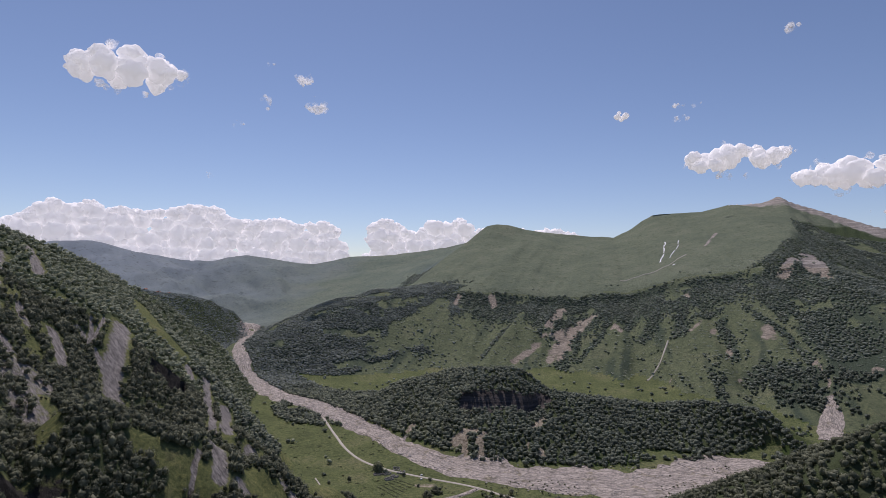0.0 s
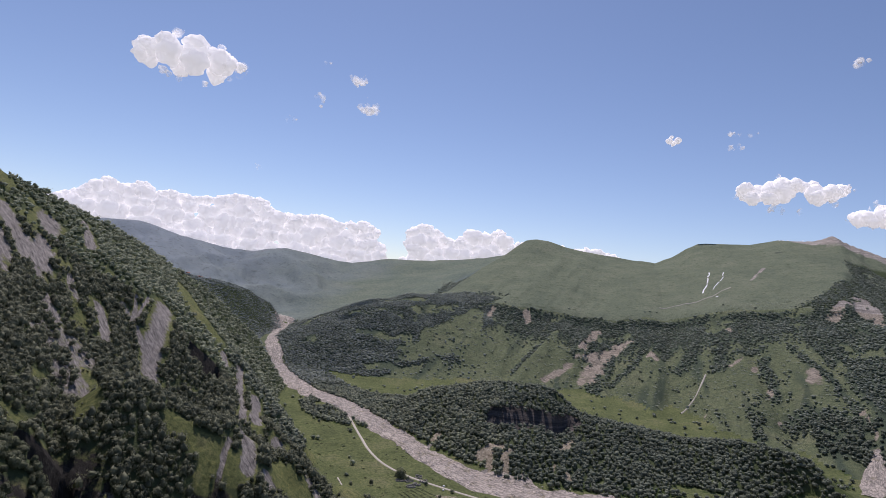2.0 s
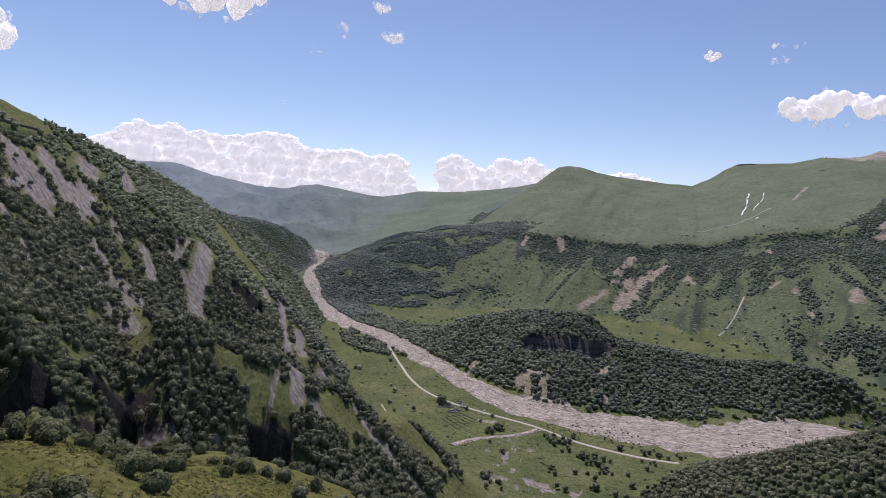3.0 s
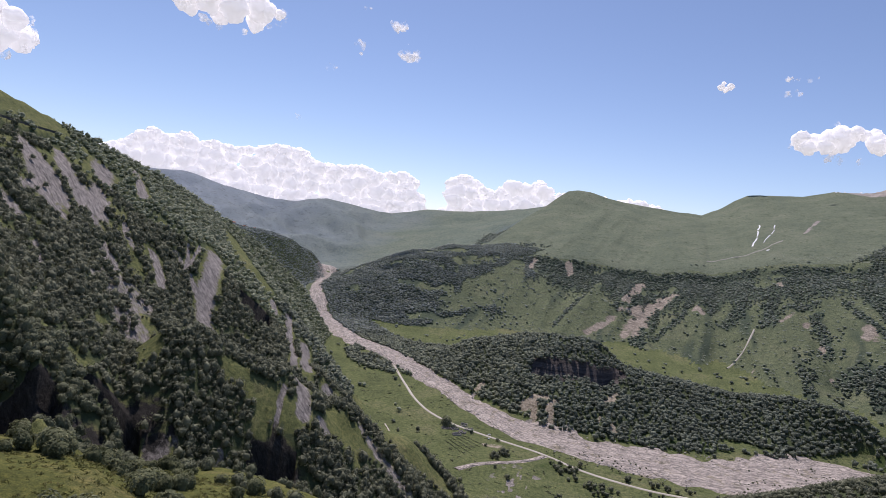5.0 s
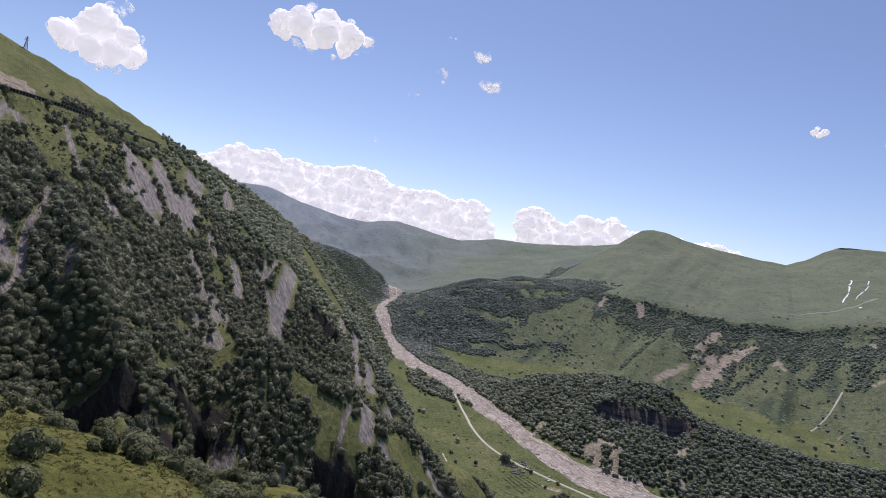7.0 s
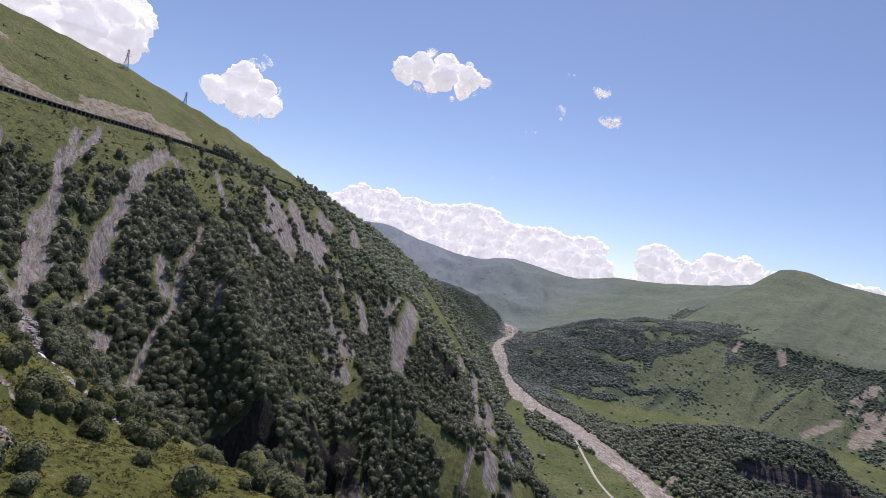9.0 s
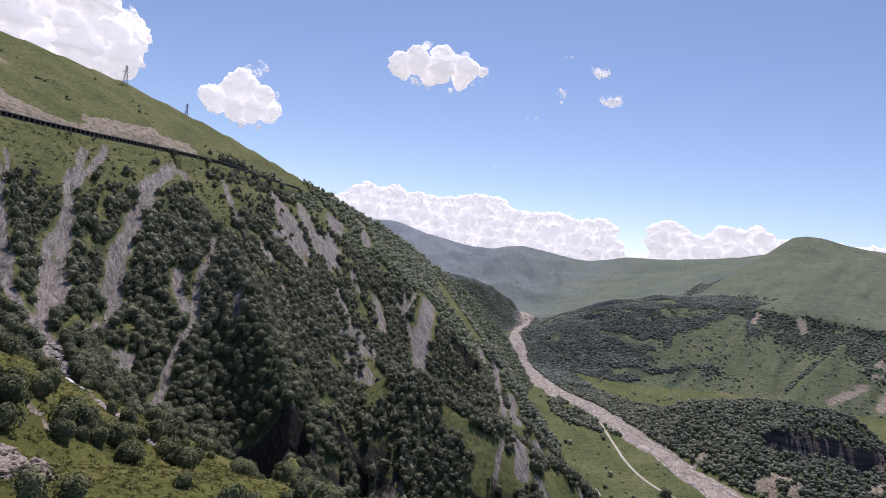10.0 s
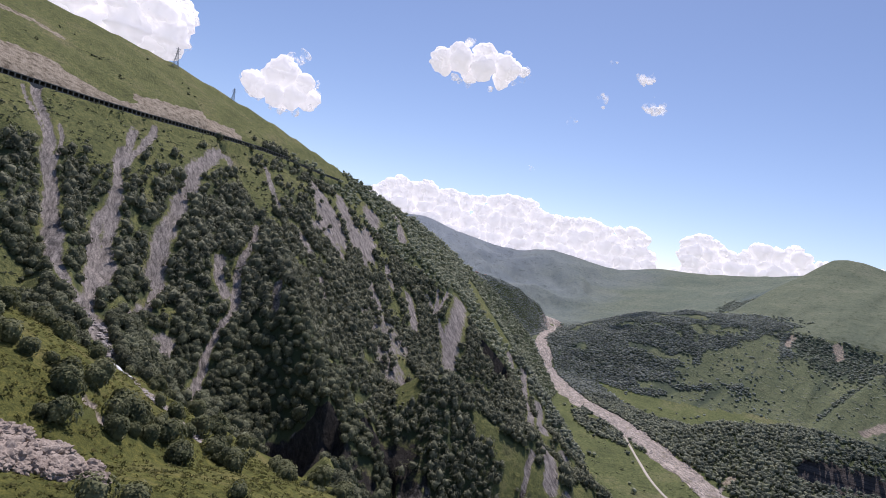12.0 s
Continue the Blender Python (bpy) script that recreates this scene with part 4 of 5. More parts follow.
gallery = tagged(new("road_gallery"), "long grey concrete avalanche gallery with open columns", "road gallery")
stations = gallery_points(60, 712, 6)
for name, profile, mat, label in (
    ("roof", [(-5, 6.6), (5.6, 5.4), (5.6, 4.5), (-5, 5.6)], CONCRETE, "sloping concrete roof slab"),
    ("back_wall", [(-5, -1), (-4.3, -1), (-4.3, 5.6), (-5, 5.6)], DARK_CONCRETE, "dark concrete back wall"),
    ("deck", [(-4.3, -1.0), (5.8, -1.0), (5.8, 0.0), (-4.3, 0.0)], ASPHALT, "asphalt road deck"),
    ("retaining_wall", [(5.2, -5.0), (6.2, -5.0), (5.9, 0.9), (5.4, 0.9)], CONCRETE, "low concrete parapet wall"),
):
    bm = bmesh.new()
    sweep(bm, stations, profile)
    part(name, bm, mat, gallery, label)
bm = bmesh.new()
put_box(bm, (0.9, 0.9, 4.6), (0, 0, 2.3))
put_box(bm, (1.3, 1.1, 0.5), (0, 0, 4.3))
column_mesh = bpy.data.meshes.new("column")
bm.to_mesh(column_mesh)
bm.free()
column_mesh.materials.append(CONCRETE)
for p, z, w in gallery_points(62, 710, 5):
    column = new("column", column_mesh)
    column.parent = gallery
    column.matrix_local = Matrix.Translation((p[0] + w[1] * 4.9, p[1] - w[0] * 4.9, z)) @ Matrix.Rotation(math.atan2(-w[0], w[1]), 4, "Z")

road = tagged(new("mountain_road"), "grey asphalt mountain road with a concrete parapet", "road", kind="structure")
stations = gallery_points(713, 850, 6)
for name, profile, mat in (("carriageway", [(-4.3, -1.0), (5.8, -1.0), (5.8, 0.1), (-4.3, 0.1)], ASPHALT), ("parapet", [(5.2, -5.0), (6.6, -5.0), (6.0, 3.4), (5.4, 3.4)], DARK_CONCRETE)):
    bm = bmesh.new()
    sweep(bm, stations, profile)
    part(name, bm, mat, road)


# ---- pylons on the skyline ----
def pylon(x, y, tall, heading):
    z = float(land(x, y)) - 0.5
    base = tagged(new("power_pylon"), "grey steel lattice pylon on the grassy crest", "pylon", "pylons on the crest")
    base.matrix_world = pose(x, y, z, 0, 0, heading)
    foot, waist, top = 0.13 * tall, 0.045 * tall, 0.018 * tall
    span = lambda h: foot + (waist - foot) * min(h / 0.6, 1) + (top - waist) * max(0, (h - 0.6) / 0.4)
    for sx in (-1, 1):
        for sy in (-1, 1):
            bm = bmesh.new()
            put_bar(bm, (sx * foot, sy * foot, 0), (sx * waist, sy * waist, 0.6 * tall), 0.34)
            put_bar(bm, (sx * waist, sy * waist, 0.6 * tall), (sx * top, sy * top, tall), 0.3)
            part("leg", bm, STEEL, base)
    levels = (0.0, 0.16, 0.3, 0.43, 0.54, 0.64, 0.73, 0.82, 0.91, 1.0)
    for a, b in zip(levels, levels[1:]):
        bm = bmesh.new()
        wa, wb = span(a), span(b)
        for k in range(4):
            c0, c1 = ((-1, -1), (1, -1), (1, 1), (-1, 1))[k], ((-1, -1), (1, -1), (1, 1), (-1, 1))[(k + 1) % 4]
            put_bar(bm, (c0[0] * wa, c0[1] * wa, a * tall), (c1[0] * wb, c1[1] * wb, b * tall), 0.17)
            put_bar(bm, (c1[0] * wa, c1[1] * wa, a * tall), (c0[0] * wb, c0[1] * wb, b * tall), 0.17)
            put_bar(bm, (c0[0] * wb, c0[1] * wb, b * tall), (c1[0] * wb, c1[1] * wb, b * tall), 0.17)
        part("brace", bm, STEEL, base)
    for h, reach_out in ((0.68, 0.17), (0.8, 0.14), (0.92, 0.1)):
        bm = bmesh.new()
        for s in (-1, 1):
            put_bar(bm, (0, 0, h * tall + 0.9), (s * reach_out * tall, 0, h * tall), 0.22)
            put_bar(bm, (s * span(h), 0, h * tall), (s * reach_out * tall, 0, h * tall), 0.22)
            put_bar(bm, (s * reach_out * tall, 0, h * tall), (s * reach_out * tall, 0, h * tall - 1.6), 0.2)
        part("crossarm", bm, STEEL, base)


pylon(-882, 640, 30, 40)
pylon(-850, 727, 18, 40)


# ---- stones ----
def crag(bm, at, size, seed, detail=4):
    """A faceted block of rock."""
    made = bmesh.ops.create_icosphere(bm, subdivisions=detail, radius=1)["verts"]
    shift = Vector((seed * 3.7, seed * 1.3, seed * 5.1))
    for v in made:
        p = v.co.copy()
        cell = noise.voronoi(p * 1.7 + shift)[0]
        fine = noise.voronoi(p * 5.3 + shift)[0]
        k = 1 + 0.45 * (cell[1] - cell[0]) - 0.3 * cell[0] + 0.1 * (fine[1] - fine[0]) + 0.07 * noise.noise(p * 9 + shift)
        v.co = Vector((p.x * size[0], p.y * size[1], p.z * size[2])) * k + Vector(at)


rnd = random.Random(5)
outcrop = tagged(new("rock_outcrop"), "craggy pinkish-beige rock outcrop in the grass", "rock")
for k in range(44):
    # a broken face that steps down the slope
    a, b = rnd.uniform(-1, 1), rnd.uniform(-1, 1)
    x, y = -215 + 11 * a + 4 * b, 122 - 3 * a + 10 * b
    s = rnd.uniform(1.8, 4.6) * (1.15 - 0.35 * max(abs(a), abs(b)))
    bm = bmesh.new()
    crag(bm, (x, y, float(land(x, y)) + 0.05 * s), (s, s * rnd.uniform(0.7, 1.2), s * rnd.uniform(0.5, 0.8)), k + 2)
    part("boulder", bm, ROCK, outcrop)

bm = bmesh.new()
stream_pts, _ = smooth_line([(-412, 262, 0), (-398, 263, 0), (-345, 232, 0), (-302, 204, 0), (-270, 202, 0), (-250, 205, 0)], 2.0)
for k in range(420):
    p = stream_pts[rnd.randrange(len(stream_pts))]
    x, y, s = p[0] + rnd.gauss(0, 2.6), p[1] + rnd.gauss(0, 2.6), rnd.uniform(0.4, 1.5)
    crag(bm, (x, y, float(land(x, y)) - 1.6), (s, s * rnd.uniform(0.7, 1.2), s * 0.7), k, 1)
me = bpy.data.meshes.new("stream_boulders")
bm.to_mesh(me)
bm.free()
me.materials.append(BOULDER)
tagged(new("stream_boulders", me), "pale boulders along the steep stream bed", "boulders", kind="stuff")
ribbon("mountain_stream", [(-326, 219, 0), (-310, 208, 0), (-300, 204, 0), (-288, 201, 0)], 2.0, FOAM, "white water of a steep stream", "stream", 1.0, 4, 0.4, 0.6, 231)

# ---- snow left in the gullies of the pasture ----
SNOWS = [
    (7, [(1119, 3090, 0), (1049, 2907, 0), (951, 2677, 0)]),
    (5, [(1176, 3060, 0), (1093, 2866, 0), (985, 2688, 0)]),
    (6, [(966, 2547, 0), (946, 2569, 0)]),
    (9, [(1770, 3790, 0), (1800, 3800, 0), (1840, 3770, 0)]),
    (8, [(1885, 3740, 0), (1910, 3715, 0)]),
]
for n, (wide, line) in enumerate(SNOWS):
    # melted into short crooked pieces
    whole, _ = smooth_line(line, 6.0)
    bend = 9.0 * rough(whole[:, 1], whole[:, 0] * 0, 60, 3, 260 + n)
    whole = [(float(a + b), float(c), 0) for (a, c), b in zip(whole, bend)]
    cuts = [0, len(whole)] if len(whole) < 14 else [0, int(len(whole) * 0.3), int(len(whole) * 0.62), len(whole)]
    for first, last in zip(cuts, cuts[1:]):
        piece = whole[first:max(last - 3, first + 3)]
        if len(piece) > 2:
            tagged(ribbon("snow_patch", piece, wide, SNOW, "thin strip of old white snow on pasture", "snow", 5.0, 4, 2.4, 1.3, 241 + 7 * n + first, kind=""), group="snow patches in the gullies")


# ---- village on the shelf above the river ----
def house(x, y, turn, length, depth, tall):
    z = float(land(x, y)) - 0.6
    base = tagged(new("house"), "small pale house with a rusty red roof", "house", "houses of the village")
    base.matrix_world = pose(x, y, z, 0, 0, turn)
    bm = bmesh.new()
    put_box(bm, (length, depth, tall), (0, 0, tall / 2))
    part("wall", bm, PLASTER, base)
    bm = bmesh.new()
    ends = []
    for sx in (-1, 1):
        ends.append([bm.verts.new((sx * (length / 2 + 0.5), a, b)) for a, b in ((-depth / 2 - 0.6, tall - 0.2), (0, tall + depth * 0.4), (depth / 2 + 0.6, tall - 0.2))])
    a, b = ends
    for f in ((a[0], a[1], b[1], b[0]), (a[1], a[2], b[2], b[1]), (a[2], a[0], b[0], b[2]), tuple(a), tuple(b[::-1])):
        bm.faces.new(f)
    bmesh.ops.recalc_face_normals(bm, faces=bm.faces)
    part("roof", bm, SHEET_ROOF, base)


for k in range(11):
    house(-1012 + rnd.uniform(-32, 12), 2075 + 17 * k + rnd.uniform(-6, 6), rnd.uniform(0, 180), rnd.uniform(9, 15), rnd.uniform(7, 9), rnd.uniform(4, 7))


# ---- ruined hamlet and parked vehicles in the river meadow ----
def ruin(x, y, turn, length, depth):
    """Roofless stone walls, broken down unevenly."""
    base = tagged(new("ruined_hut"), "roofless ruined hut of grey stone", "ruin", "ruined huts in the meadow")
    base.matrix_world = pose(x, y, float(land(x, y)) - 0.3, 0, 0, turn)
    corners = [(-length / 2, -depth / 2), (length / 2, -depth / 2), (length / 2, depth / 2), (-length / 2, depth / 2)]
    for k in range(4):
        (ax, ay), (bx, by) = corners[k], corners[(k + 1) % 4]
        bm = bmesh.new()
        pieces = 5
        for i in range(pieces):
            tall = rnd.uniform(1.0, 3.4)
            f = (i + 0.5) / pieces
            along_x = abs(bx - ax) > abs(by - ay)
            run = (abs(bx - ax) + abs(by - ay)) / pieces
            put_box(bm, (run if along_x else 0.8, 0.8 if along_x else run, tall), (ax + f * (bx - ax), ay + f * (by - ay), tall / 2))
        part("wall", bm, BOULDER, base)


def parked_car(x, y, turn, paint, label):
    base = tagged(new("parked_car"), label, "car")
    base.matrix_world = pose(x, y, float(land(x, y)) + 0.05, 0, 0, turn)
    bm = bmesh.new()
    put_box(bm, (4.6, 1.9, 0.75), (0, 0, 0.8))
    bmesh.ops.bevel(bm, geom=bm.edges[:], offset=0.15, segments=2, affect="EDGES")
    part("body", bm, paint, base)
    bm = bmesh.new()
    put_box(bm, (3.0, 1.7, 0.75), (-0.4, 0, 1.5))
    bmesh.ops.bevel(bm, geom=bm.edges[:], offset=0.2, segments=2, affect="EDGES")
    part("cabin", bm, paint, base)
    for wx in (-1.4, 1.4):
        for wy in (-0.85, 0.85):
            bm = bmesh.new()
            bmesh.ops.create_cone(bm, cap_ends=True, segments=14, radius1=0.36, radius2=0.36, depth=0.25, matrix=Matrix.Translation((wx, wy, 0.36)) @ Matrix.Rotation(radians(90), 4, "X"))
            part("wheel", bm, ASPHALT, base)


for (hx, hy), turn in zip([(-108, 1017), (-93, 1020), (-79, 1008), (-70, 1028), (-79, 1045), (-87, 994)], (12, 40, -20, 65, 5, 30)):
    ruin(hx, hy, turn, rnd.uniform(9, 14), rnd.uniform(7, 9))
parked_car(-35, 1017, 25, SNOW, "white car parked in the river meadow")
parked_car(-35, 997, 60, SNOW, "white car parked in the river meadow")
parked_car(-35, 1074, -35, ASPHALT, "dark car beside the dirt track")


# ---- trees and shrubs ----
def ball(level):
    bm = bmesh.new()
    bmesh.ops.create_icosphere(bm, subdivisions=level, radius=1)
    v = np.array([p.co[:] for p in bm.verts])
    f = np.array([[p.index for p in q.verts] for q in bm.faces])
    bm.free()
    return v, f


def crown_shape(rng, level, leaves, leaf, lumps=4, inner=0.86):
    """A crown one unit in radius: a lumpy core under many small leaf clumps, each a bent spray; the outline is uneven."""
    v, f = ball(level)
    lump_at = rng.normal(size=(lumps, 3)) * (0.42, 0.42, 0.36)
    lump_r = rng.uniform(0.42, 0.72, lumps)

    def shell(ways):
        best = np.full(len(ways), 0.3)
        for c, r in zip(lump_at, lump_r):
            b = ways @ c
            disc = np.maximum(b * b - (c @ c - r * r), 0)
            best = np.maximum(best, np.where(disc > 0, b + np.sqrt(disc), 0))
        return best

    v = v * (inner * shell(v) * rng.uniform(0.9, 1.06, len(v)))[:, None]
    ways = rng.normal(size=(leaves, 3))
    ways /= np.linalg.norm(ways, axis=1)[:, None]
    ways = ways[ways[:, 2] > -0.55]
    mid = ways * (shell(ways) * rng.uniform(0.93, 1.07, len(ways)))[:, None]
    out = ways + rng.normal(size=ways.shape) * 0.34
    out[:, 2] += 0.35
    out /= np.linalg.norm(out, axis=1)[:, None]
    side = np.cross(out, rng.normal(size=ways.shape))
    side /= np.linalg.norm(side, axis=1)[:, None]
    other = np.cross(out, side)
    size = leaf * rng.uniform(0.6, 1.4, len(ways))[:, None]
    tri = np.stack([mid + side * size, mid - 0.6 * side * size + 0.85 * other * size, mid - 0.6 * side * size - 0.85 * other * size], 1)
    verts = np.concatenate([v, tri.reshape(-1, 3)])
    faces = np.concatenate([f, len(v) + np.arange(3 * len(ways)).reshape(-1, 3)])
    return verts, faces, len(f)


rng = np.random.default_rng(7)
NEAR_CROWNS = [crown_shape(rng, 2, 215, 0.165, 9) for _ in range(6)]
MID_CROWNS = [crown_shape(rng, 1, 96, 0.2, 8) for _ in range(8)]
MOUND_CROWNS = [crown_shape(rng, 1, 22, 0.25, 5) for _ in range(6)]
BANK_CROWNS = [crown_shape(rng, 1, 44, 0.22, 6) for _ in range(6)]
SINGLE_CROWNS = [crown_shape(rng, 2, 700, 0.135, 10, 0.76) for _ in range(6)]
FAR_CROWNS = [crown_shape(rng, 1, 4, 0.26, 4) for _ in range(8)]


def planted(x0, x1, y0, y1, gap, chance, low=0.0, high=6000.0):
    """Places for trees: a jittered grid, thinned by the woodland there, between two distances from the valley's view point."""
    xs, ys = np.meshgrid(np.arange(x0, x1, gap), np.arange(y0, y1, gap))
    x = (xs + rng.uniform(-0.48, 0.48, xs.shape) * gap).ravel()
    y = (ys + rng.uniform(-0.48, 0.48, ys.shape) * gap).ravel()
    r, a = np.hypot(x - CENTRE[0], y - CENTRE[1]), np.degrees(np.arctan2(x - CENTRE[0], y - CENTRE[1]))
    ok = (r > low) & (r < high) & (a > -73) & (a < 41)
    x, y, r, a = x[ok], y[ok], r[ok], a[ok]
    # leave out what stands well hidden behind a ridge
    iy = np.clip(np.searchsorted(reach, r) - 1, 0, nr - 1)
    ix = np.clip(np.searchsorted(fan, np.radians(a)), 0, na - 1)
    z, kind = land(x, y, True)
    ok = (z + 26 - SKYLINE[iy, ix] * r) > 0
    x, y, z, kind = x[ok], y[ok], z[ok], kind[ok]
    bare, cut, wood = masks(x, y, z, kind)
    ok = rng.uniform(size=len(x)) < wood * chance
    return x[ok], y[ok], z[ok], kind[ok]


SKYLINE = np.maximum.accumulate(GZ / np.maximum(reach_grid, 1), axis=0)


def grown(name, where, crowns, radius, mat, label, category="forest", stretch=1.15):
    """Many crowns joined into one wood."""
    x, y, z, _ = where
    all_v, all_f, soft, start = [], [], [], 0
    pick = rng.integers(0, len(crowns), len(x))
    size = rng.uniform(*radius, len(x)) * (1 + 0.25 * rough(x, y, 30, 2, 301))
    turn = rng.uniform(0, 2 * math.pi, len(x))
    for k, (v, f, core) in enumerate(crowns):
        mine = np.where(pick == k)[0]
        if not len(mine):
            continue
        c, s = np.cos(turn[mine])[:, None], np.sin(turn[mine])[:, None]
        r = size[mine][:, None]
        up = stretch * rng.uniform(0.85, 1.2, len(mine))[:, None]
        px = (v[None, :, 0] * c - v[None, :, 1] * s) * r + x[mine][:, None]
        py = (v[None, :, 0] * s + v[None, :, 1] * c) * r + y[mine][:, None]
        pz = (v[None, :, 2] + 0.72) * r * up + z[mine][:, None]
        all_v.append(np.stack([px, py, pz], -1).reshape(-1, 3))
        all_f.append((f[None] + (np.arange(len(mine)) * len(v))[:, None, None] + start).reshape(-1, 3))
        start += len(mine) * len(v)
        soft.append(np.tile(np.arange(len(f)) < core, len(mine)))
    if not all_v:
        return None
    me = mesh_from(name, np.concatenate(all_v), np.concatenate(all_f), mat, np.concatenate(soft))
    return tagged(new(name, me), label, category, kind="stuff")


near = planted(-620, -60, 90, 640, 4.9, 0.95, 60, 520)
# the trees and shrubs of the near spur and the gully edge stand as things of their own
order = np.argsort(np.hypot(near[0] + 235, near[1] - 215))
single = np.zeros(len(near[0]), bool)
single[order[:300]] = True
grown("hillside_wood", [v[~single] for v in near], NEAR_CROWNS[:3], (2.0, 4.1), LEAVES, "dense broadleaf wood on the near mountainside")
middle = planted(-820, 0, 250, 1150, 5.3, 0.97, 520, 1000)
grown("mountainside_wood", middle, MID_CROWNS, (1.9, 4.7), SLOPE_LEAVES, "dense dark broadleaf wood on steep mountainside")
outer = planted(-1200, 60, 500, 2700, 8.0, 0.97, 1000, 2900)
nearer = np.hypot(outer[0], outer[1]) < 1650
grown("ridge_wood", [v[nearer] for v in outer], MOUND_CROWNS, (3.4, 6.0), HAZED_RIDGE_LEAVES, "dark broadleaf wood along the falling ridge", "forest", 0.8)
grown("up_valley_wood", [v[~nearer] for v in outer], FAR_CROWNS, (4.4, 6.8), HAZED_UP_VALLEY_LEAVES, "hazy broadleaf wood on up-valley slopes", "forest", 0.5)
bank = planted(60, 800, 450, 1010, 6.8, 0.95, 520, 1100)
grown("south_bank_wood", bank, BANK_CROWNS, (2.6, 4.6), SLOPE_LEAVES, "dense broadleaf wood on the slope")
facing = planted(-420, 1000, 1000, 1650, 8.1, 0.95, 900, 1750)
grown("mound_wood", facing, MOUND_CROWNS, (4.0, 6.6), HAZED_MOUND_LEAVES, "dense dark wood on the river mound", "forest", 0.9)
beyond = planted(-700, 2300, 1500, 3300, 8.9, 0.97, 1650, 3600)
grown("pasture_edge_wood", beyond, FAR_CROWNS, (5.1, 8.0), HAZED_FAR_LEAVES, "dark wood along the edge of the pasture", "forest", 0.52)

# tussocks, ferns and low bushes on the open slopes
def tuft_shape(blades):
    base = rng.normal(size=(blades, 3)) * (0.5, 0.5, 0)
    tip = base * 2.0 + rng.normal(size=(blades, 3)) * 0.3 + (0, 0, 0.42)
    side = np.cross(tip - base, rng.normal(size=(blades, 3)))
    side /= np.linalg.norm(side, axis=1)[:, None] + 1e-6
    tri = np.stack([base + 0.42 * side, base - 0.42 * side, tip], 1)
    return tri.reshape(-1, 3) + (0, 0, -0.72), np.arange(3 * blades).reshape(-1, 3), 0


TUFTS = [tuft_shape(12) for _ in range(6)]


def open_turf(x0, x1, y0, y1, gap, kinds, low, high, keep):
    xs, ys = np.meshgrid(np.arange(x0, x1, gap), np.arange(y0, y1, gap))
    x = (xs + rng.uniform(-0.5, 0.5, xs.shape) * gap).ravel()
    y = (ys + rng.uniform(-0.5, 0.5, ys.shape) * gap).ravel()
    r = np.hypot(x - CENTRE[0], y - CENTRE[1])
    ok = (r > low) & (r < high) & (rng.uniform(size=len(x)) < keep * (0.4 + 1.2 * grain(x / 9, y / 9, 77)))
    x, y = x[ok], y[ok]
    z, kind = land(x, y, True)
    bare, cut, wood = masks(x, y, z, kind)
    ok = np.isin(kind, kinds) & (bare < 0.35) & (cut < 0.3) & (wood < 1.1)
    # few bushes above the road
    ok &= (along(GALLERY, x, y)[3] < 0) | (x > -500) | (grain(x / 30, y / 30, 79) > 0.78)
    return x[ok], y[ok], z[ok], kind[ok]


grown("grass_tussocks", open_turf(-360, -100, 80, 330, 1.5, [2], 90, 330, 0.26), TUFTS, (0.4, 0.95), TURF, "rough grass and ferns on the near spur", "grass", 0.9)
grown("slope_shrubs", open_turf(-800, -380, 180, 900, 5.0, [1], 330, 950, 0.3), TUFTS, (0.9, 2.6), LEAVES, "low shrubs and tall grass on open slope", "shrubs", 0.8)

grown("slope_bushes", open_turf(-860, -300, 180, 950, 6.0, [1], 300, 1000, 0.14), MOUND_CROWNS, (0.7, 2.2), LEAVES, "small round bushes dotted over the open slope", "shrubs", 0.9)
grown("meadow_scrub", open_turf(-330, 560, 700, 1450, 9.0, [0], 700, 1600, 0.09), TUFTS, (1.2, 3.4), LEAVES, "low scrub scattered over the river meadow", "shrubs", 0.7)
scrub = open_turf(-200, 1250, 1450, 2350, 16.0, [4, 5], 1400, 2700, 0.55)
grown("pasture_scrub", scrub, TUFTS, (2.0, 5.0), HAZED_FAR_LEAVES, "low juniper scrub on the pasture slope", "shrubs", 0.6)

# scrub on the gravel bars of the widening river
xs = rng.uniform(40, 560, 420)
ys = np.interp(xs, [106, 240, 367, 531], [1006, 985, 975, 1047]) + rng.uniform(-80, 55, 420)
ok = rough(xs, ys, 60, 3, 131) > 0.05
grown("gravel_bar_scrub", (xs[ok], ys[ok], land(xs[ok], ys[ok]) + 1.0, xs[ok]), FAR_CROWNS, (0.9, 2.6), LEAVES, "dark low scrub on river gravel bars", "shrubs", 0.8)

# overgrown field rows below the ruins
row_x, row_y = [], []
for k in range(6):
    f = k / 5
    a = np.array((-101, 959)) * (1 - f) + np.array((-76, 995)) * f
    b = np.array((-69, 916)) * (1 - f) + np.array((-43, 965)) * f
    for g in np.linspace(0, 1, 26):
        p = a * (1 - g) + b * g + rng.normal(size=2) * 0.5
        row_x.append(p[0]), row_y.append(p[1])
row_x, row_y = np.array(row_x), np.array(row_y)
grown("field_rows", (row_x, row_y, land(row_x, row_y), row_x), TUFTS, (0.8, 1.7), LEAVES, "dark green overgrown rows of a small field", "field", 0.6)

# cobbles and blocks strewn over the riverbed
def stone_shape():
    v, f = ball(1)
    v = v * rng.uniform(0.6, 1.25, (len(v), 1)) * (1.2, 1.0, 0.6)
    return v - (0, 0, 0.5), f, 0


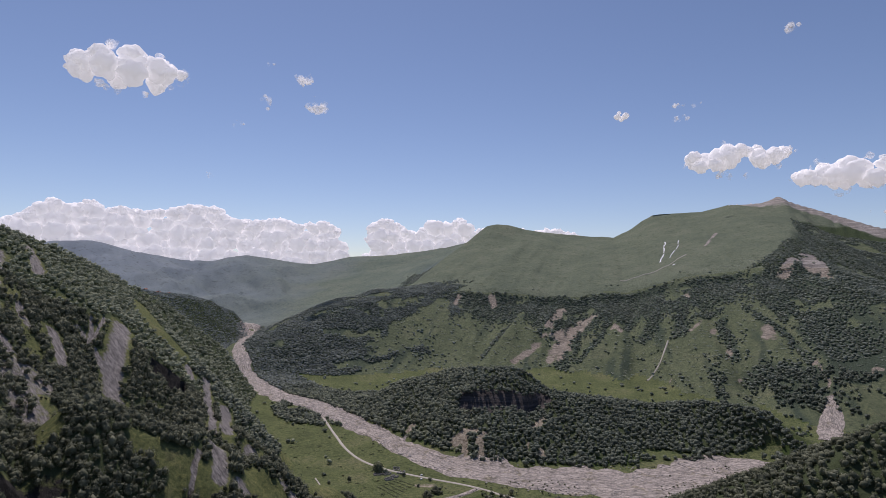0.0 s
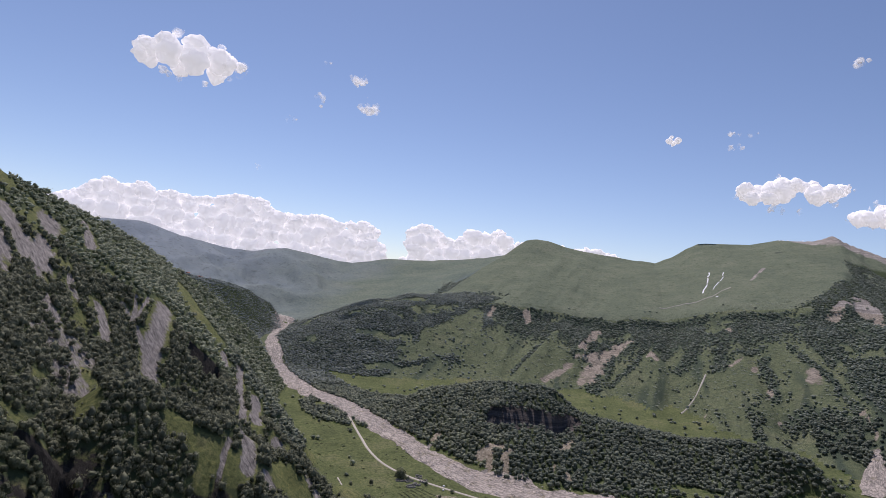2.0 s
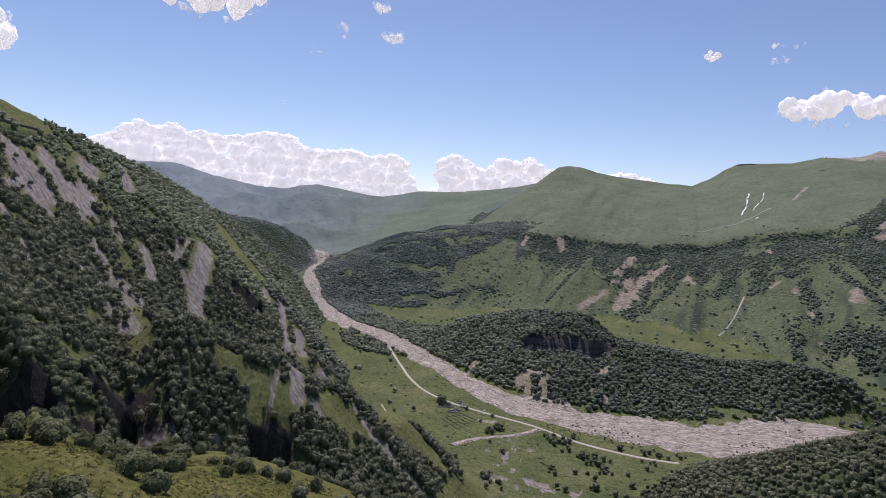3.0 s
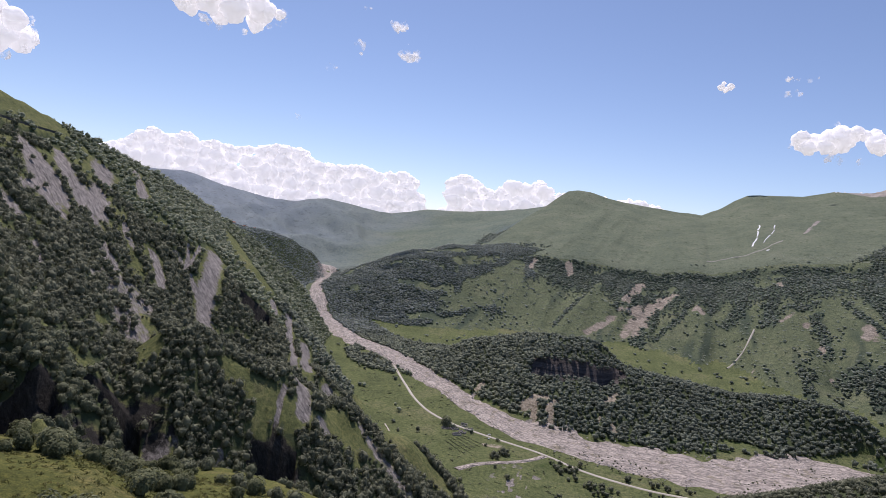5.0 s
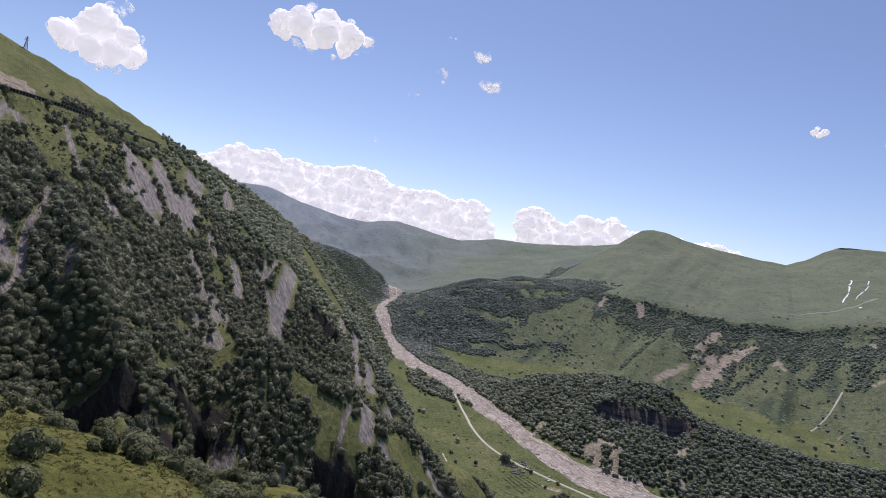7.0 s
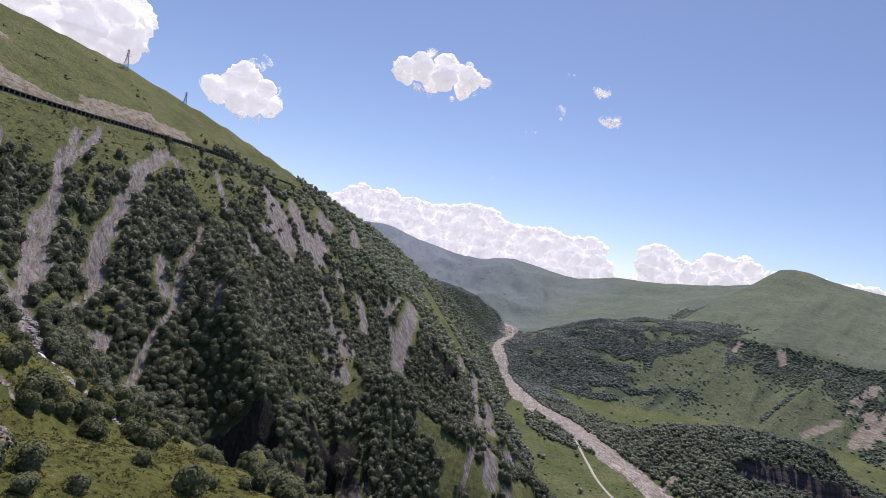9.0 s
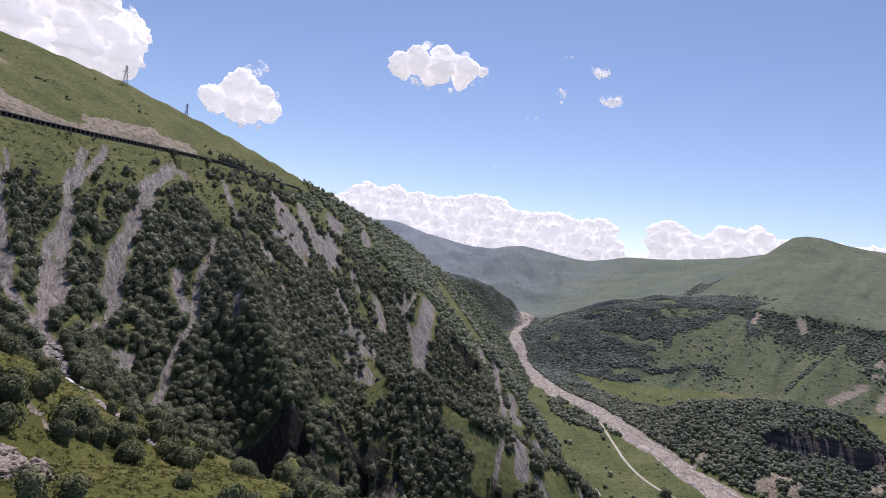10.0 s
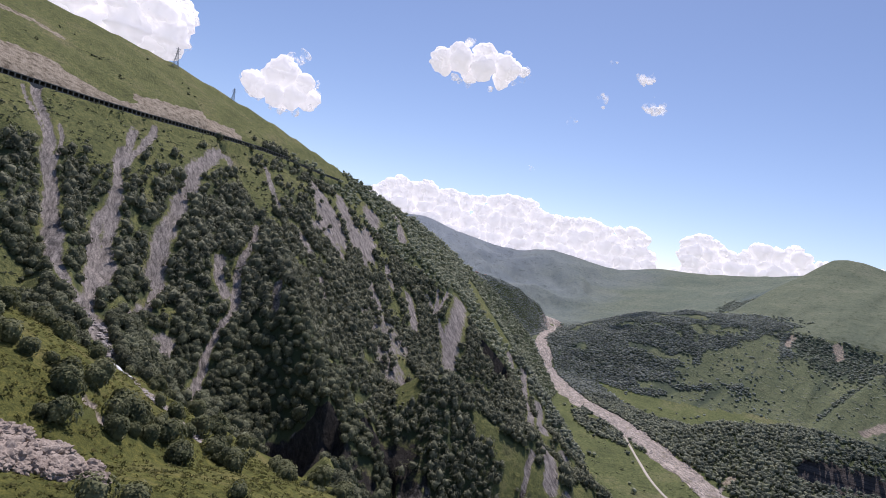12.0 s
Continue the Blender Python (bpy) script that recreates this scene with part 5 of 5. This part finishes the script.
STONES = [stone_shape() for _ in range(6)]
bed, bed_run = smooth_line(RIVER, 2.0)
pick = rng.integers(0, len(bed), 7000)
pick = pick[(bed[pick, 1] < 1900) & (bed[pick, 0] < 620)]
spread = 0.46 * river_width(bed_run[pick]) * rng.uniform(-1, 1, len(pick))
bed_way = np.gradient(bed, axis=0)[pick]
bed_way /= np.hypot(*bed_way.T)[:, None]
sx, sy = bed[pick, 0] - bed_way[:, 1] * spread, bed[pick, 1] + bed_way[:, 0] * spread
keep = rough(sx, sy, 40, 3, 151) > -0.25
sx, sy = sx[keep], sy[keep]
grown("river_stones", (sx, sy, land(sx, sy) + 1.3, sx), STONES, (0.5, 1.7), BOULDER, "grey boulders strewn over the gravel riverbed", "boulders", 0.8)

# single trees: crown, trunk and limbs
tree_meshes = []
for n, (v, f, core) in enumerate(SINGLE_CROWNS):
    crown = mesh_from("crown", v * (1, 1, 1.15) + (0, 0, 0.85), f, SHRUB_LEAVES if n < 3 else LEAVES, np.arange(len(f)) < core)
    bm = bmesh.new()
    bmesh.ops.create_cone(bm, cap_ends=True, segments=7, radius1=0.075, radius2=0.03, depth=1.3, matrix=Matrix.Translation((0, 0, 0.5)))
    for k in range(4):
        a = k * 1.7 + n
        put_bar(bm, (0, 0, 0.35 + 0.12 * k), (0.45 * math.cos(a), 0.45 * math.sin(a), 0.8 + 0.12 * k), 0.03)
    trunk = bpy.data.meshes.new("trunk")
    bm.to_mesh(trunk)
    bm.free()
    trunk.materials.append(BARK)
    tree_meshes.append((crown, trunk))


def tree(x, y, z, size, turn, variant, label, category, group):
    crown, trunk = tree_meshes[variant]
    base = tagged(new(category, None), label, category, group)
    base.matrix_world = pose(x, y, z - 0.15 * size, 0, 0, turn) @ Matrix.Diagonal((size, size, size, 1))
    for name, me in (("crown", crown), ("trunk", trunk)):
        ob = new(name, me)
        ob.parent = base


for k in np.where(single)[0]:
    x, y, z, kind = (float(v[k]) for v in near)
    if kind == 2:
        tree(x, y, z, random.uniform(1.6, 4.2), random.uniform(0, 360), random.randrange(3), "low green shrub on the grassy spur", "shrub", "shrubs on the near spur")
    else:
        tree(x, y, z, random.uniform(2.7, 4.4), random.uniform(0, 360), random.randrange(3, 6), "leafy dark green tree on the steep gully side", "tree", "trees by the gully")
tree(-108, 1027, float(land(-108, 1027)), 8.5, 10, 4, "lone dark tree beside the dirt track", "tree", "")


# ---- fair-weather clouds over the ranges ----
def sky_point(heading, height, far):
    a, e = radians(heading), radians(height)
    return Vector((math.sin(a) * math.cos(e), math.cos(a) * math.cos(e), math.sin(e))) * far


def puff(bm, at, r, shift, up, level=3, deep=0.3):
    """A billow: a ball heaped with smaller and smaller knobs, flatter below."""
    for q in bmesh.ops.create_icosphere(bm, subdivisions=level, radius=1)["verts"]:
        d = q.co.copy()
        k = 1 + deep * noise.fractal(d * 1.7 + shift, 1.0, 2.0, 3) + 0.13 * (0.5 - abs(noise.noise(d * 3.6 + shift)))
        q.co = at + d * (r * k * (0.75 if d.dot(up) < 0 else 1.0))


def cloud_thing(bm, solid, mat, label, group):
    for face in list(bm.faces)[solid:]:
        face.material_index = 1
    me = bpy.data.meshes.new("cloud")
    bm.to_mesh(me)
    bm.free()
    me.polygons.foreach_set("use_smooth", np.ones(len(me.polygons), bool))
    me.materials.append(mat)
    me.materials.append(WISP)
    tagged(new("cloud", me), label, "cloud", group)


def cloud(heading, height, wide, tall, puffs, seed, mat, label, group, far=4700.0):
    """A heap of rounded puffs with a flatter base; sizes in degrees as seen from the valley."""
    rnd_c = random.Random(seed)
    middle = sky_point(heading, height, far)
    right = Vector((math.cos(radians(heading)), -math.sin(radians(heading)), 0))
    up = right.cross(middle.normalized())
    w, t = far * radians(wide) / 2, far * radians(tall) / 2
    bm = bmesh.new()
    for k in range(puffs):
        u = rnd_c.uniform(-1, 1)
        v = rnd_c.uniform(-0.9, 1.0) * (1 - 0.75 * abs(u) ** 1.6)
        r = t * rnd_c.uniform(0.36, 0.66) * (1.08 - 0.5 * abs(u)) * (1.0 if v < 0.3 else 0.8)
        at = middle + right * (u * w * 0.86) + up * (v * t * 0.6) + middle.normalized() * rnd_c.uniform(-0.4, 0.4) * t
        puff(bm, at, r, Vector((seed * 1.7 + k, k * 2.3, seed)), up, 2 + (wide > 4) + (wide > 10))
    solid = len(bm.faces)
    for k in range(int(puffs * 0.7)):
        # thin rags round the edge
        a2 = rnd_c.uniform(0, 2 * math.pi)
        reach_out = rnd_c.uniform(0.7, 0.98)
        at = middle + right * (math.cos(a2) * w * reach_out) + up * (math.sin(a2) * t * reach_out * (0.95 - 0.45 * abs(math.cos(a2)) ** 3))
        puff(bm, at, t * rnd_c.uniform(0.1, 0.24), Vector((seed * 2.7 + k, k * 1.3, seed * 0.7)), up, 2, 0.55)
    cloud_thing(bm, solid, mat, label, group)


def cloud_bank(tops, seed, far=4950.0):
    """A stretch of the bank behind the ridge, heaped up to a line of tops (heading, height)."""
    rnd_c = random.Random(seed)
    first, last = tops[0][0], tops[-1][0]
    up = Vector((0, 0, 1))
    bm = bmesh.new()
    deg = far * radians(1)
    lid = lambda h: float(np.interp(h, [a for a, _ in tops], [b for _, b in tops])) - 0.32
    billows = []
    for h in np.arange(first, last + 0.3, 0.8):
        # the body, row above row, then small knobs along the crest
        for e in np.arange(0.7, max(lid(h) - 0.5, 0.8), 0.85):
            billows.append((h + rnd_c.uniform(-0.3, 0.3), min(e + rnd_c.uniform(-0.2, 0.2), lid(h) - 0.75), rnd_c.uniform(0.6, 0.95)))
        for _ in range(4):
            k, r = h + rnd_c.uniform(-0.5, 0.5), rnd_c.uniform(0.25, 0.5)
            billows.append((k, lid(k) - 0.8 * r - rnd_c.uniform(0, 0.15), r))
    for k, (h, e, r) in enumerate(billows):
        at = sky_point(h, e, far + rnd_c.uniform(-35, 20))
        puff(bm, at, r * deg, Vector((seed + k, k * 2.3, seed * 0.3)), up, 3, 0.34)
    cloud_thing(bm, len(bm.faces), CLOUD, "towering white cumulus bank behind the ridge", "cloud bank behind the ridge")


cloud(-27.68, 16.43, 8.94, 4.35, 34, 1, CLOUD, "bright white cumulus cloud in blue sky", "cumulus clouds", 3600.0)
cloud(-16.36, 18.44, 1.12, 0.80, 5, 2, WISP, "thin white wisp of cloud in blue sky", "wisps", 2900.0)
cloud(-13.11, 17.47, 1.76, 1.38, 7, 3, WISP, "thin white wisp of cloud in blue sky", "wisps", 2900.0)
cloud(-11.95, 15.10, 1.97, 1.81, 8, 4, WISP, "thin white wisp of cloud in blue sky", "wisps", 2900.0)
cloud(-19.09, 13.22, 1.41, 1.17, 6, 5, WISP, "thin white wisp of cloud in blue sky", "wisps", 2900.0)
cloud(-16.50, 15.28, 0.82, 1.59, 5, 6, WISP, "thin white wisp of cloud in blue sky", "wisps", 2900.0)
cloud(-21.31, 8.47, 0.99, 0.80, 5, 7, WISP, "thin white wisp of cloud in blue sky", "wisps")
cloud(16.43, 14.18, 1.53, 1.38, 6, 8, CLOUD, "bright white cumulus cloud in blue sky", "cumulus clouds")
cloud(21.93, 14.71, 2.56, 1.27, 7, 9, WISP, "thin white wisp of cloud in blue sky", "wisps", 4200.0)
cloud(21.08, 13.65, 1.78, 1.06, 6, 10, WISP, "thin white wisp of cloud in blue sky", "wisps")
cloud(25.46, 9.83, 8.62, 3.29, 30, 11, CLOUD, "bright white cumulus cloud in blue sky", "cumulus clouds")
cloud(29.13, 10.04, 2.32, 1.38, 8, 12, WISP, "thin white wisp of cloud in blue sky", "wisps")
cloud(33.76, 8.03, 8.38, 3.50, 30, 13, CLOUD, "bright white cumulus cloud in blue sky", "cumulus clouds")
cloud(30.10, 19.68, 1.01, 1.49, 5, 14, WISP, "thin white wisp of cloud in blue sky", "wisps")
cloud(35.68, 5.03, 1.72, 0.96, 5, 15, CLOUD, "bright white cumulus cloud in blue sky", "cumulus clouds")
cloud(-58.96, 13.66, 12.30, 10.09, 40, 16, CLOUD, "bright white cumulus cloud in blue sky", "cumulus clouds")
cloud(-44.60, 11.05, 6.36, 5.04, 30, 17, CLOUD, "bright white cumulus cloud in blue sky", "cumulus clouds")
cloud(-43.59, 13.74, 2.56, 2.39, 4, 18, WISP, "thin white wisp of cloud in blue sky", "wisps")
cloud(-47.70, 11.12, 1.80, 0.85, 5, 19, WISP, "thin white wisp of cloud in blue sky", "wisps")
cloud_bank([(-38.2, 4.31), (-36.8, 4.13), (-35.6, 4.68), (-34.4, 5.15), (-32.9, 6.26), (-31.4, 5.61), (-30.2, 6.24)], 50)
cloud_bank([(-30.2, 6.24), (-29.2, 5.49), (-27.9, 5.86), (-26.5, 5.43), (-24.3, 5.82), (-22.5, 6.26), (-20.9, 6.06)], 87)
cloud_bank([(-20.9, 6.06), (-19.5, 5.24), (-17.8, 4.97), (-15.4, 5.25), (-13.4, 4.82), (-11.1, 5.15), (-9.8, 4.33), (-9.3, 2.97)], 124)
cloud_bank([(-7.3, 2.18), (-6.9, 4.87), (-5.6, 5.66), (-4.1, 4.88), (-2.7, 3.93)], 161)
cloud_bank([(-2.7, 3.93), (-1.4, 5.41), (0.2, 5.10), (1.5, 5.52), (2.8, 4.67), (5.0, 4.56)], 198)
cloud_bank([(5.0, 4.77), (7.3, 4.39), (9.1, 4.33), (10.7, 4.58), (12.7, 3.84), (13.6, 3.27)], 235)
